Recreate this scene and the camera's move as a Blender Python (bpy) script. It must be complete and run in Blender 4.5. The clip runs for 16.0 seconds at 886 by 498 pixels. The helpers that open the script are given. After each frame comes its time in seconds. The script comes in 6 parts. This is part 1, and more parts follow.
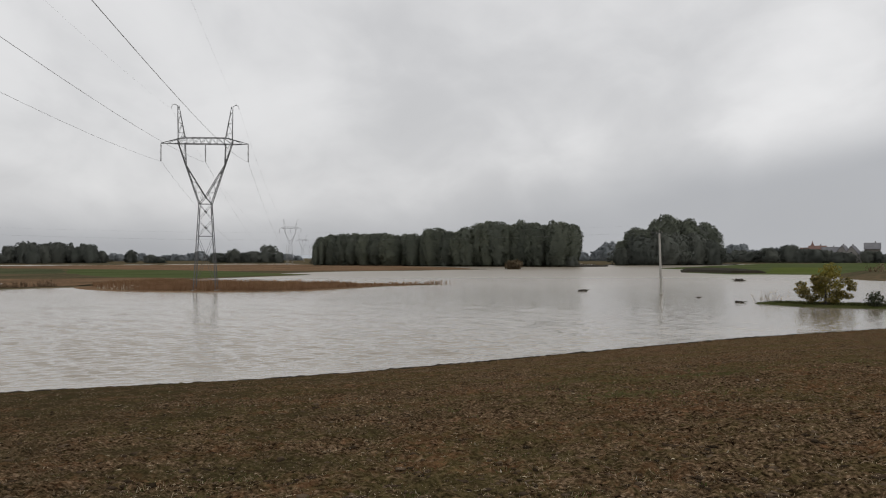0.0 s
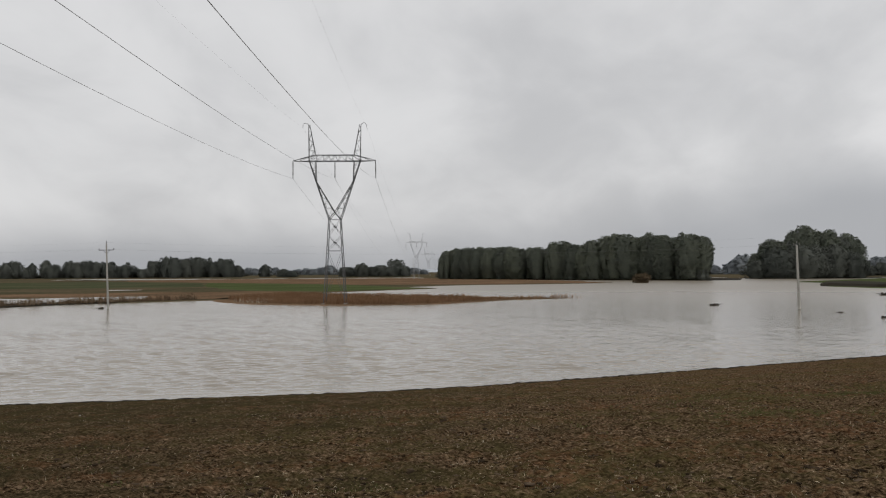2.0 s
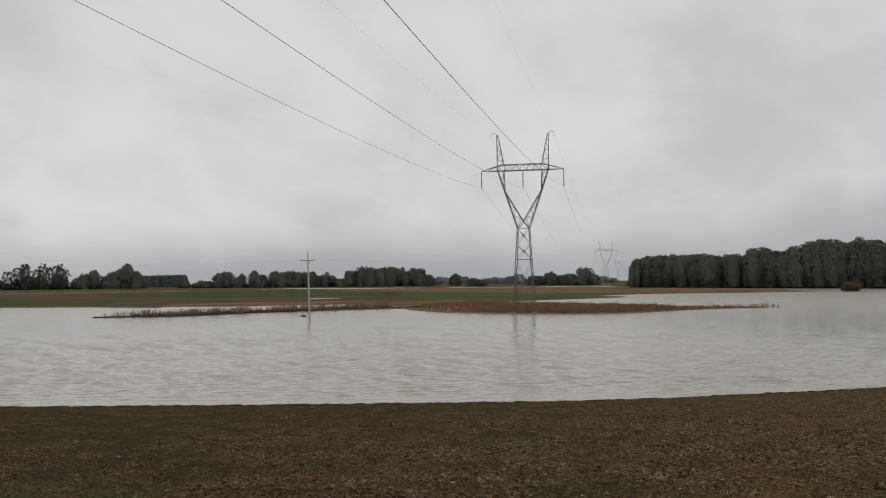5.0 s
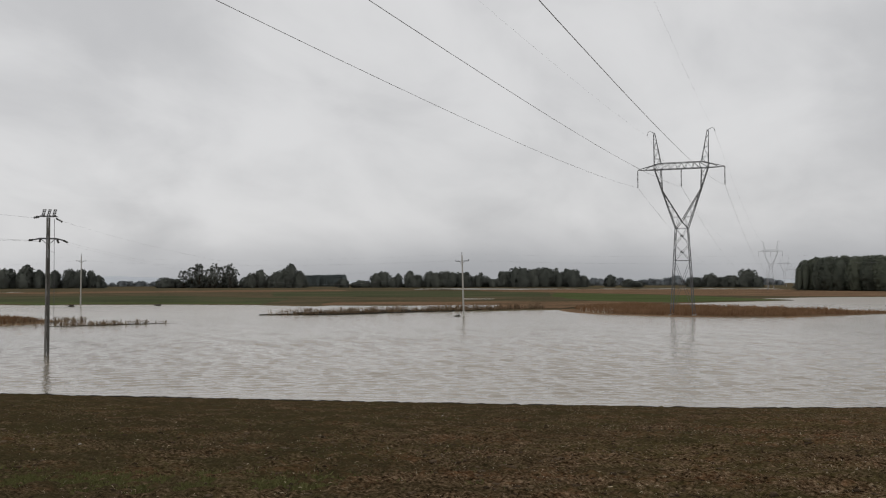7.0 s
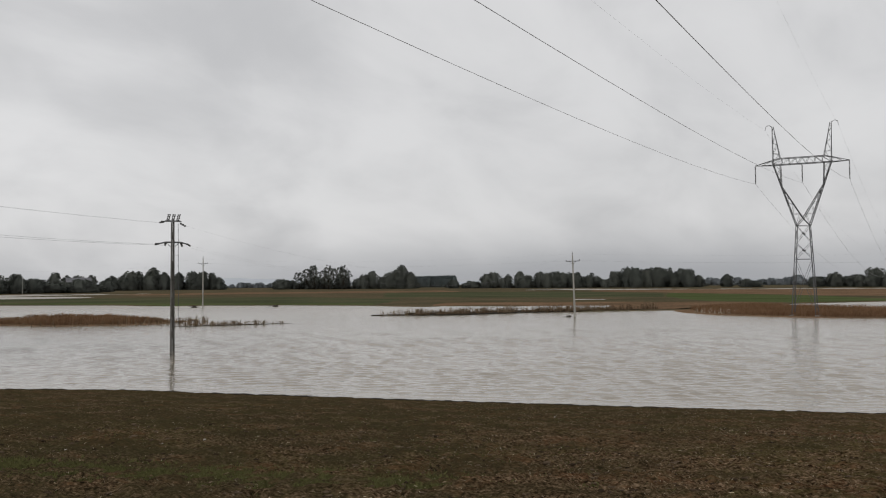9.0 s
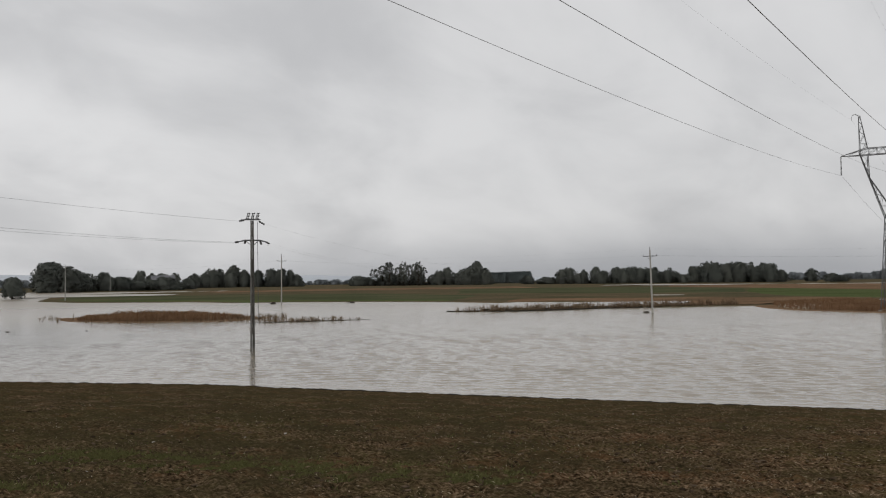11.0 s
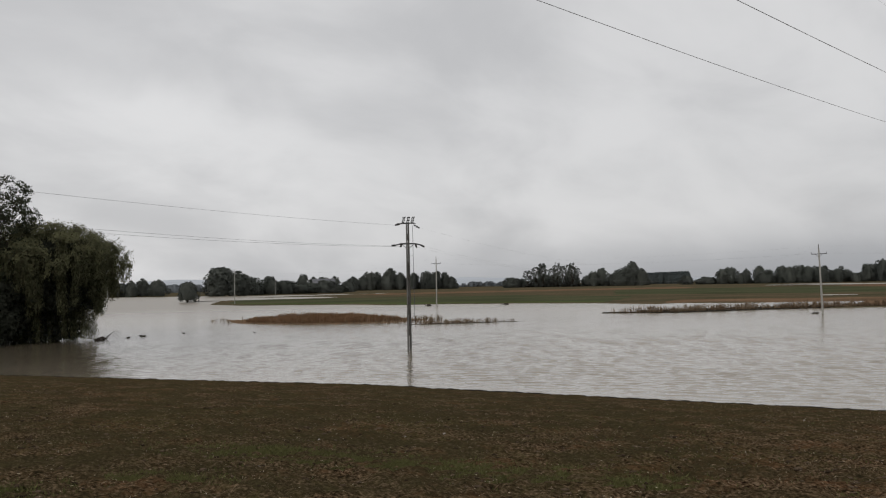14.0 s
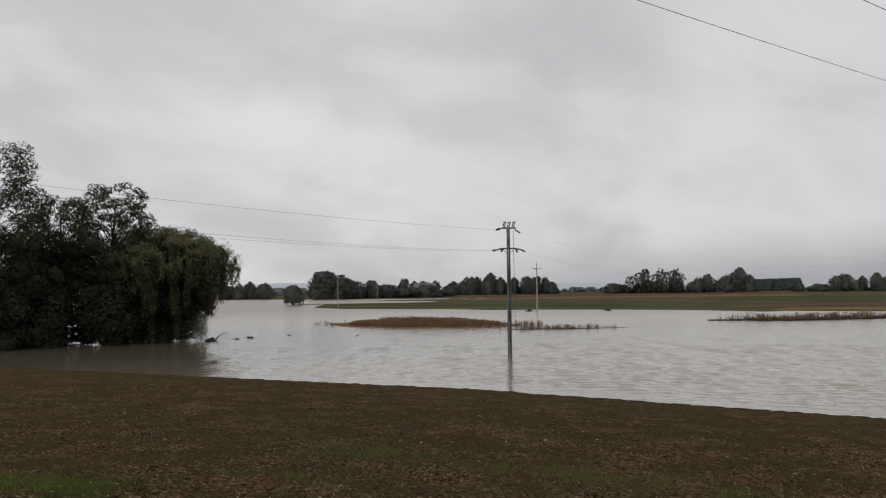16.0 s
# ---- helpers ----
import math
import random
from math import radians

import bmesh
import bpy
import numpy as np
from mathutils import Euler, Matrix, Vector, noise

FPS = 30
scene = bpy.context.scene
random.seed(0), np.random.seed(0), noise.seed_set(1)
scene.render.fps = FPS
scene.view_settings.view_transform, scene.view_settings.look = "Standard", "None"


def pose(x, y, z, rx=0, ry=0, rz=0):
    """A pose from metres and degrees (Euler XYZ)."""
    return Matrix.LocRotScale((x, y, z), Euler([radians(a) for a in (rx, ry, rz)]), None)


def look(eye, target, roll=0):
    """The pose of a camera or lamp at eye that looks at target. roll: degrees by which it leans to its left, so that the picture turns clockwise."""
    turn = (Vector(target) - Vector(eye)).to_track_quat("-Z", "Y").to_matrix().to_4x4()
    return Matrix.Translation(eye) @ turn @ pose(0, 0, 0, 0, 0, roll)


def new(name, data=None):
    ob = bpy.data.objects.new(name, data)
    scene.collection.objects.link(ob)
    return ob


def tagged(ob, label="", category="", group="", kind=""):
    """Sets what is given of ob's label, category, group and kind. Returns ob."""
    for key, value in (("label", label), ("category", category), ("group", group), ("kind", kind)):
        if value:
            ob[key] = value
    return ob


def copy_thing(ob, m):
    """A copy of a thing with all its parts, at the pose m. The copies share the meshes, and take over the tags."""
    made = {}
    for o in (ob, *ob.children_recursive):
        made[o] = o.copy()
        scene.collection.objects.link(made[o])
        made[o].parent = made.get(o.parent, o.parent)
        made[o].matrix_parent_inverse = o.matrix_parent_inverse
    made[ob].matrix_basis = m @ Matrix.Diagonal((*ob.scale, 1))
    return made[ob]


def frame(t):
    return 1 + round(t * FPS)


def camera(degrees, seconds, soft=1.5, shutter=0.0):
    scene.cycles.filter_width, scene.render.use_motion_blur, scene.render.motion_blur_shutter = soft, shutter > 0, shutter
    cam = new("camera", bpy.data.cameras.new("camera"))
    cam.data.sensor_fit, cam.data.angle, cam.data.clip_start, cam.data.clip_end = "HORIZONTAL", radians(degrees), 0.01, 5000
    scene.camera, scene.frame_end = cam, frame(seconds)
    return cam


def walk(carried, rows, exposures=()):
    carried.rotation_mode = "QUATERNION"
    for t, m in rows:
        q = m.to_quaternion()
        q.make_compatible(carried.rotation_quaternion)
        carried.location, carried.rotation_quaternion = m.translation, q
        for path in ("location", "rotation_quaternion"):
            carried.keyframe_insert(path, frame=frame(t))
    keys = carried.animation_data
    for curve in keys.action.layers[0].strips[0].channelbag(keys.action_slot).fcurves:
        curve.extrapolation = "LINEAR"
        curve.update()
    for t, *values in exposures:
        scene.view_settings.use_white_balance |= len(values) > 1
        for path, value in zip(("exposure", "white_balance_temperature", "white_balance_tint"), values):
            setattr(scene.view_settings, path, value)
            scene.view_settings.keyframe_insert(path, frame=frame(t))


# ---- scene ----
cam = camera(52.05, 16.0, soft=1.15)
PATH = [
    (0.0, 0.0001, -0.0000, 5.2, 90.477, 0.195, -0.018),
    (0.5, -0.0070, -0.0001, 5.2, 90.644, 0.221, 2.222),
    (1.0, -0.0124, -0.0004, 5.2, 90.863, 0.458, 3.957),
    (1.5, -0.0186, -0.0010, 5.2, 91.123, 0.457, 5.921),
    (2.0, -0.0246, -0.0017, 5.2, 91.377, 0.341, 7.862),
    (2.5, -0.0301, -0.0025, 5.2, 91.528, 0.286, 9.634),
    (3.0, -0.0360, -0.0036, 5.2, 91.650, 0.253, 11.545),
    (3.2, -0.0385, -0.0042, 5.2, 91.700, 0.270, 12.360),
    (5.3, -0.0655, -0.0123, 5.2, 92.030, 0.570, 21.330),
    (5.5, -0.0689, -0.0137, 5.2, 92.037, 0.578, 22.516),
    (6.0, -0.0776, -0.0176, 5.2, 92.044, 0.471, 25.531),
    (6.5, -0.0829, -0.0202, 5.2, 92.071, 0.393, 27.439),
    (7.0, -0.0883, -0.0232, 5.2, 92.114, 0.170, 29.389),
    (7.5, -0.0935, -0.0262, 5.2, 92.092, 0.184, 31.278),
    (8.0, -0.0985, -0.0293, 5.2, 92.096, 0.382, 33.171),
    (8.5, -0.1032, -0.0326, 5.2, 92.172, 0.412, 34.999),
    (9.0, -0.1066, -0.0350, 5.2, 92.187, 0.393, 36.316),
    (9.2, -0.1074, -0.0356, 5.2, 92.190, 0.400, 36.650),
    (11.3, -0.1203, -0.0461, 5.2, 91.970, 0.700, 41.940),
    (11.5, -0.1217, -0.0474, 5.2, 91.972, 0.720, 42.546),
    (12.0, -0.1250, -0.0505, 5.2, 91.962, 0.783, 43.989),
    (12.5, -0.1283, -0.0537, 5.2, 92.011, 0.708, 45.441),
    (13.0, -0.1316, -0.0572, 5.2, 92.064, 0.852, 46.962),
    (13.5, -0.1350, -0.0609, 5.2, 92.154, 1.118, 48.568),
    (14.0, -0.1393, -0.0660, 5.2, 92.235, 1.133, 50.698),
    (14.5, -0.1423, -0.0698, 5.2, 92.302, 1.159, 52.256),
    (15.0, -0.1451, -0.0735, 5.2, 92.376, 0.744, 53.736),
    (15.5, -0.1480, -0.0775, 5.2, 92.506, 0.691, 55.281),
    (16.0, -0.1510, -0.0820, 5.2, 92.639, 0.692, 57.016),
]
walk(cam, [(row[0], pose(*row[1:])) for row in PATH], [(0.0, 0.12), (1.0, 0.08), (2.2, 0.02), (3.2, 0.0), (9.2, 0.0), (11.3, -0.03), (16.0, -0.03)])

# ---- world and sun ----
def build_world():
    world = bpy.data.worlds.new("overcast_sky")
    scene.world = world
    world.use_nodes = True
    nt = world.node_tree
    nt.nodes.clear()
    N, L = nt.nodes.new, nt.links.new
    out, bg = N("ShaderNodeOutputWorld"), N("ShaderNodeBackground")
    sky = N("ShaderNodeTexSky")
    sky.sky_type, sky.sun_disc = "NISHITA", False
    sky.sun_elevation, sky.sun_rotation = radians(38), radians(150)
    sky.dust_density = 4.0
    tc, sep = N("ShaderNodeTexCoord"), N("ShaderNodeSeparateXYZ")
    L(tc.outputs["Generated"], sep.inputs[0])

    def math_node(op, a, b=None, c=None):
        m = N("ShaderNodeMath")
        m.operation = op
        for i, v in enumerate((a, b, c)):
            if v is None:
                continue
            if isinstance(v, (int, float)):
                m.inputs[i].default_value = v
            else:
                L(v, m.inputs[i])
        return m.outputs[0]

    # cloud deck: directions laid onto a flat layer high above
    z = math_node("MAXIMUM", sep.outputs["Z"], 0.0)
    den = math_node("ADD", z, 0.42)
    u, v = math_node("DIVIDE", sep.outputs["X"], den), math_node("DIVIDE", sep.outputs["Y"], den)
    comb = N("ShaderNodeCombineXYZ")
    L(u, comb.inputs[0])
    L(v, comb.inputs[1])
    turn = N("ShaderNodeMapping")
    turn.inputs["Rotation"].default_value = (0, 0, radians(38))
    turn.inputs["Scale"].default_value = (0.95, 0.72, 1)
    L(comb.outputs[0], turn.inputs["Vector"])
    big, fine = N("ShaderNodeTexNoise"), N("ShaderNodeTexNoise")
    for tex, scale, detail, rough, dist in ((big, 1.5, 2.5, 0.45, 0.5), (fine, 4.4, 6.0, 0.52, 0.3)):
        tex.inputs["Scale"].default_value, tex.inputs["Detail"].default_value = scale, detail
        tex.inputs["Roughness"].default_value, tex.inputs["Distortion"].default_value = rough, dist
        L(turn.outputs[0], tex.inputs["Vector"])
    both = math_node("ADD", math_node("MULTIPLY", big.outputs["Fac"], 0.55), math_node("MULTIPLY", fine.outputs["Fac"], 0.45))
    ramp = N("ShaderNodeValToRGB")
    ramp.color_ramp.interpolation = "EASE"
    e = ramp.color_ramp.elements
    e[0].position, e[0].color = 0.35, (0.545, 0.546, 0.556, 1)
    e[1].position, e[1].color = 0.64, (0.735, 0.733, 0.738, 1)
    L(both, ramp.inputs["Fac"])
    # bluish murk low over the horizon
    low = N("ShaderNodeMapRange")
    low.inputs["From Min"].default_value, low.inputs["From Max"].default_value = 0.0, 0.082
    low.inputs["To Min"].default_value, low.inputs["To Max"].default_value = 1.0, 0.0
    low.interpolation_type = "SMOOTHSTEP"
    wobble = math_node("ADD", sep.outputs["Z"], math_node("MULTIPLY_ADD", big.outputs["Fac"], 0.06, -0.03))
    # the murk stands higher in the east
    wobble = math_node("SUBTRACT", wobble, math_node("MULTIPLY", math_node("MAXIMUM", sep.outputs["X"], 0.0), 0.20))
    wobble = math_node("ADD", wobble, math_node("MULTIPLY", math_node("MAXIMUM", math_node("MULTIPLY_ADD", sep.outputs["X"], -1.0, -0.6), 0.0), 0.14))
    L(wobble, low.inputs["Value"])
    murk = N("ShaderNodeMixRGB")
    murk.inputs["Color2"].default_value = (0.385, 0.394, 0.415, 1)
    L(math_node("MULTIPLY", low.outputs[0], 0.92), murk.inputs["Fac"])
    L(ramp.outputs["Color"], murk.inputs["Color1"])
    # the deck is thicker to the north-west
    facing, thick = N("ShaderNodeVectorMath"), N("ShaderNodeMixRGB")
    facing.operation = "DOT_PRODUCT"
    facing.inputs[1].default_value = (-0.40, 0.917, 0)
    L(tc.outputs["Generated"], facing.inputs[0])
    deck = math_node("MULTIPLY_ADD", math_node("POWER", math_node("MAXIMUM", facing.outputs["Value"], 0.0), 5.0), -0.12, 1.06)
    thick.blend_type = "MULTIPLY"
    thick.inputs["Fac"].default_value = 1.0
    L(murk.outputs["Color"], thick.inputs["Color1"])
    L(deck, thick.inputs["Color2"])
    veil, dim = N("ShaderNodeMixRGB"), N("ShaderNodeMixRGB")
    dim.blend_type = "MULTIPLY"
    dim.inputs["Fac"].default_value, dim.inputs["Color2"].default_value = 1.0, (0.10, 0.10, 0.10, 1)
    L(sky.outputs["Color"], dim.inputs["Color1"])
    veil.inputs["Fac"].default_value = 0.96
    L(dim.outputs["Color"], veil.inputs["Color1"])
    L(thick.outputs["Color"], veil.inputs["Color2"])
    L(veil.outputs["Color"], bg.inputs["Color"])
    bg.inputs["Strength"].default_value = 1.0
    L(bg.outputs[0], out.inputs["Surface"])


build_world()
sun = new("sun", bpy.data.lights.new("sun", "SUN"))
sun.data.energy, sun.data.angle, sun.data.color = 0.5, radians(40), (1.0, 0.97, 0.92)
sun.matrix_world = look((0, 0, 60), (-20, 35, 15))


# ---- materials ----
def material(name, stops, scale=1.0, fine=8.0, mix=0.5, rough=0.9, bump=0.0, bump_scale=30.0, stretch=(1, 1, 1), metallic=0.0, island=0.0, spread=(0.3, 0.7), specular=0.3, per_object=0.0):
    """A procedural surface: two noises through a colour ramp, with relief."""
    m = bpy.data.materials.new(name)
    m.use_nodes = True
    nt = m.node_tree
    N, L = nt.nodes.new, nt.links.new
    bsdf = nt.nodes["Principled BSDF"]
    bsdf.inputs["Roughness"].default_value, bsdf.inputs["Metallic"].default_value = rough, metallic
    bsdf.inputs["Specular IOR Level"].default_value = specular
    tc, mp = N("ShaderNodeTexCoord"), N("ShaderNodeMapping")
    mp.inputs["Scale"].default_value = stretch
    L(tc.outputs["Object"], mp.inputs["Vector"])
    a, b = N("ShaderNodeTexNoise"), N("ShaderNodeTexNoise")
    for tex, s in ((a, scale), (b, fine)):
        tex.inputs["Scale"].default_value, tex.inputs["Detail"].default_value = s, 5.0
        L(mp.outputs[0], tex.inputs["Vector"])
    blend = N("ShaderNodeMix")
    blend.inputs[0].default_value = mix
    L(a.outputs["Fac"], blend.inputs[2])
    L(b.outputs["Fac"], blend.inputs[3])
    value = blend.outputs[0]
    for amount, node, socket in ((island, "ShaderNodeNewGeometry", "Random Per Island"), (per_object, "ShaderNodeObjectInfo", "Random")):
        if amount:
            src, ma = N(node), N("ShaderNodeMath")
            ma.operation = "MULTIPLY_ADD"
            L(src.outputs[socket], ma.inputs[0])
            ma.inputs[1].default_value = amount
            L(value, ma.inputs[2])
            sub = N("ShaderNodeMath")
            sub.operation = "SUBTRACT"
            L(ma.outputs[0], sub.inputs[0])
            sub.inputs[1].default_value = amount / 2
            value = sub.outputs[0]
    ramp = N("ShaderNodeValToRGB")
    els = ramp.color_ramp.elements
    lo, hi = spread
    for i, c in enumerate(stops):
        pos = lo + (hi - lo) * i / max(1, len(stops) - 1)
        el = els[i] if i < 2 else els.new(pos)
        el.position, el.color = pos, (*c, 1)
    if len(stops) > 2:
        els[1].position = lo + (hi - lo) / (len(stops) - 1)
    L(value, ramp.inputs["Fac"])
    L(ramp.outputs["Color"], bsdf.inputs["Base Color"])
    if bump:
        c, bp = N("ShaderNodeTexNoise"), N("ShaderNodeBump")
        c.inputs["Scale"].default_value, c.inputs["Detail"].default_value = bump_scale, 6.0
        L(tc.outputs["Object"], c.inputs["Vector"])
        bp.inputs["Strength"].default_value, bp.inputs["Distance"].default_value = bump, 0.05
        L(c.outputs["Fac"], bp.inputs["Height"])
        L(bp.outputs["Normal"], bsdf.inputs["Normal"])
    return m


def soil_material():
    """Ploughed loam with a thin growth of weeds: dark crumbs, rusty straw, olive drifts."""
    m = material("ploughed_soil", [(0.0195, 0.0122, 0.0072), (0.087, 0.057, 0.0325), (0.124, 0.082, 0.0465), (0.212, 0.148, 0.094)], 2.6, 26.0, 0.75, 0.97, 1.0, 45.0, spread=(0.39, 0.62), specular=0.0)
    nt = m.node_tree
    N, L = nt.nodes.new, nt.links.new
    bsdf = nt.nodes["Principled BSDF"]
    colour = bsdf.inputs["Base Color"].links[0].from_socket
    tc = N("ShaderNodeTexCoord")
    for wide, tight, lo, hi, most, tint in ((0.45, 7.0, 0.20, 0.34, 0.75, (0.088, 0.071, 0.029, 1)), (0.8, 9.0, 0.27, 0.37, 0.65, (0.140, 0.072, 0.036, 1))):
        drift, speck = N("ShaderNodeTexNoise"), N("ShaderNodeTexNoise")
        drift.inputs["Scale"].default_value, drift.inputs["Detail"].default_value = wide, 4.0
        speck.inputs["Scale"].default_value, speck.inputs["Detail"].default_value = tight, 5.0
        for tex in (drift, speck):
            L(tc.outputs["Object"], tex.inputs["Vector"])
        mul = N("ShaderNodeMath")
        mul.operation = "MULTIPLY"
        L(drift.outputs["Fac"], mul.inputs[0])
        L(speck.outputs["Fac"], mul.inputs[1])
        rng = N("ShaderNodeMapRange")
        rng.inputs["From Min"].default_value, rng.inputs["From Max"].default_value = lo, hi
        rng.inputs["To Max"].default_value = most
        L(mul.outputs[0], rng.inputs["Value"])
        mix = N("ShaderNodeMixRGB")
        mix.inputs["Color2"].default_value = tint
        L(rng.outputs[0], mix.inputs["Fac"])
        L(colour, mix.inputs["Color1"])
        colour = mix.outputs["Color"]
    # damp pits and dry crusts, a hand wide; pit shade is painted in too
    damp_shade, dry = N("ShaderNodeTexNoise"), N("ShaderNodeMapRange")
    damp_shade.inputs["Scale"].default_value, damp_shade.inputs["Detail"].default_value, damp_shade.inputs["Roughness"].default_value = 13.0, 6.0, 0.74
    L(tc.outputs["Object"], damp_shade.inputs["Vector"])
    for socket, value in (("From Min", 0.36), ("From Max", 0.64), ("To Min", 0.40), ("To Max", 1.58)):
        dry.inputs[socket].default_value = value
    L(damp_shade.outputs["Fac"], dry.inputs["Value"])
    tone = N("ShaderNodeMixRGB")
    tone.blend_type = "MULTIPLY"
    tone.inputs["Fac"].default_value = 1.0
    L(colour, tone.inputs["Color1"])
    L(dry.outputs[0], tone.inputs["Color2"])
    colour = tone.outputs["Color"]
    # crumb structure: clods a hand wide over fine tilth
    clod, heave = N("ShaderNodeTexNoise"), N("ShaderNodeBump")
    clod.inputs["Scale"].default_value, clod.inputs["Detail"].default_value, clod.inputs["Roughness"].default_value = 11.0, 5.0, 0.6
    L(tc.outputs["Object"], clod.inputs["Vector"])
    heave.inputs["Strength"].default_value, heave.inputs["Distance"].default_value = 0.6, 0.045
    L(clod.outputs["Fac"], heave.inputs["Height"])
    L(bsdf.inputs["Normal"].links[0].from_socket, heave.inputs["Normal"])
    L(heave.outputs["Normal"], bsdf.inputs["Normal"])
    # a dark olive film thickens towards the west end of the field
    sep, wide, lean, cover, film = N("ShaderNodeSeparateXYZ"), N("ShaderNodeTexNoise"), N("ShaderNodeMath"), N("ShaderNodeMapRange"), N("ShaderNodeMixRGB")
    wide.inputs["Scale"].default_value, wide.inputs["Detail"].default_value = 0.9, 8.0
    L(tc.outputs["Object"], sep.inputs[0])
    L(tc.outputs["Object"], wide.inputs["Vector"])
    lean.operation = "MULTIPLY_ADD"
    limit = N("ShaderNodeMath")
    limit.operation = "MAXIMUM"
    L(sep.outputs["X"], limit.inputs[0])
    limit.inputs[1].default_value = -9.0
    L(limit.outputs[0], lean.inputs[0])
    lean.inputs[1].default_value = -0.026
    L(wide.outputs["Fac"], lean.inputs[2])
    for socket, value in (("From Min", 0.5), ("From Max", 0.80), ("To Max", 0.72)):
        cover.inputs[socket].default_value = value
    L(lean.outputs[0], cover.inputs["Value"])
    L(cover.outputs[0], film.inputs["Fac"])
    film.inputs["Color2"].default_value = (0.047, 0.041, 0.021, 1)
    L(colour, film.inputs["Color1"])
    L(film.outputs["Color"], bsdf.inputs["Base Color"])
    return m


def water_material():
    """Muddy flood water under a light wind."""
    m = bpy.data.materials.new("flood_water")
    m.use_nodes = True
    nt = m.node_tree
    N, L = nt.nodes.new, nt.links.new
    bsdf = nt.nodes["Principled BSDF"]
    bsdf.inputs["Roughness"].default_value, bsdf.inputs["IOR"].default_value = 0.19, 1.33
    tc, mp = N("ShaderNodeTexCoord"), N("ShaderNodeMapping")
    spin = N("ShaderNodeMapping")
    spin.inputs["Rotation"].default_value = (0, 0, radians(-28))
    mp.inputs["Scale"].default_value = (0.4, 1.0, 1.0)
    L(tc.outputs["Object"], spin.inputs["Vector"])
    L(spin.outputs[0], mp.inputs["Vector"])
    total = None
    for scale, detail, amount in ((1.9, 2.0, 0.75), (5.5, 3.0, 0.22)):
        tex, mu = N("ShaderNodeTexNoise"), N("ShaderNodeMath")
        tex.inputs["Scale"].default_value, tex.inputs["Detail"].default_value = scale, detail
        L(mp.outputs[0], tex.inputs["Vector"])
        mu.operation = "MULTIPLY_ADD"
        L(tex.outputs["Fac"], mu.inputs[0])
        mu.inputs[1].default_value = amount
        if total is not None:
            L(total, mu.inputs[2])
        else:
            mu.inputs[2].default_value = 0.0
        total = mu.outputs[0]
    # muddy water, darker round the copse: its shade and reflection put into the colour
    sep, copse_shade, mud = N("ShaderNodeVectorMath"), N("ShaderNodeMapRange"), N("ShaderNodeMixRGB")
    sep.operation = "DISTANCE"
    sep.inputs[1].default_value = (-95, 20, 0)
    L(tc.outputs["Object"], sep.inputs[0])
    copse_shade.interpolation_type = "SMOOTHSTEP"
    copse_shade.inputs["From Min"].default_value, copse_shade.inputs["From Max"].default_value = 12.0, 60.0
    L(sep.outputs["Value"], copse_shade.inputs["Value"])
    L(copse_shade.outputs[0], mud.inputs["Fac"])
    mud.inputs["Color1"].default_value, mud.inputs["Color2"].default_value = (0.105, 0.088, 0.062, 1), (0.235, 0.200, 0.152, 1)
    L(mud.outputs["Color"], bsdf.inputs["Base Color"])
    # the open reach is ruffled finer than the sheltered water by the shore
    away, ruffle = N("ShaderNodeVectorMath"), N("ShaderNodeMapRange")
    away.operation = "LENGTH"
    L(tc.outputs["Object"], away.inputs[0])
    for socket, value in (("From Min", 45.0), ("From Max", 260.0), ("To Min", 0.04), ("To Max", 0.32)):
        ruffle.inputs[socket].default_value = value
    L(away.outputs["Value"], ruffle.inputs["Value"])
    L(ruffle.outputs[0], bsdf.inputs["Roughness"])
    bp = N("ShaderNodeBump")
    bp.inputs["Strength"].default_value, bp.inputs["Distance"].default_value = 1.0, 0.085
    calm = N("ShaderNodeMapRange")
    for socket, value in (("From Min", 60.0), ("From Max", 220.0), ("To Min", 1.0), ("To Max", 0.6)):
        calm.inputs[socket].default_value = value
    L(away.outputs["Value"], calm.inputs["Value"])
    L(calm.outputs[0], bp.inputs["Strength"])
    L(total, bp.inputs["Height"])
    L(bp.outputs["Normal"], bsdf.inputs["Normal"])
    return m


def leafy(m, share=0.42):
    """Lets light through the leaves."""
    nt = m.node_tree
    N, L = nt.nodes.new, nt.links.new
    bsdf = nt.nodes["Principled BSDF"]
    out = nt.nodes["Material Output"]
    through_light, mix = N("ShaderNodeBsdfTranslucent"), N("ShaderNodeMixShader")
    L(bsdf.inputs["Base Color"].links[0].from_socket, through_light.inputs["Color"])
    mix.inputs[0].default_value = share
    L(bsdf.outputs[0], mix.inputs[1])
    L(through_light.outputs[0], mix.inputs[2])
    L(mix.outputs[0], out.inputs["Surface"])
    return m


M_SOIL = soil_material()
M_WATER = water_material()
M_STUBBLE = material("dry_stubble_field", [(0.098, 0.071, 0.045), (0.160, 0.101, 0.062), (0.208, 0.138, 0.086)], 0.05, 0.9, 0.5, 0.95, 0.5, 3.0, spread=(0.38, 0.62), specular=0.0)
M_GREEN = material("young_green_crop", [(0.058, 0.068, 0.030), (0.074, 0.093, 0.038), (0.100, 0.110, 0.052)], 0.03, 0.8, 0.45, 0.95, 0.4, 4.0, spread=(0.38, 0.62), specular=0.0)
M_OLIVE = material("weedy_fallow_field", [(0.062, 0.059, 0.034), (0.092, 0.077, 0.047), (0.132, 0.097, 0.061)], 0.04, 0.7, 0.5, 0.95, 0.4, 3.0, spread=(0.38, 0.62), specular=0.0)
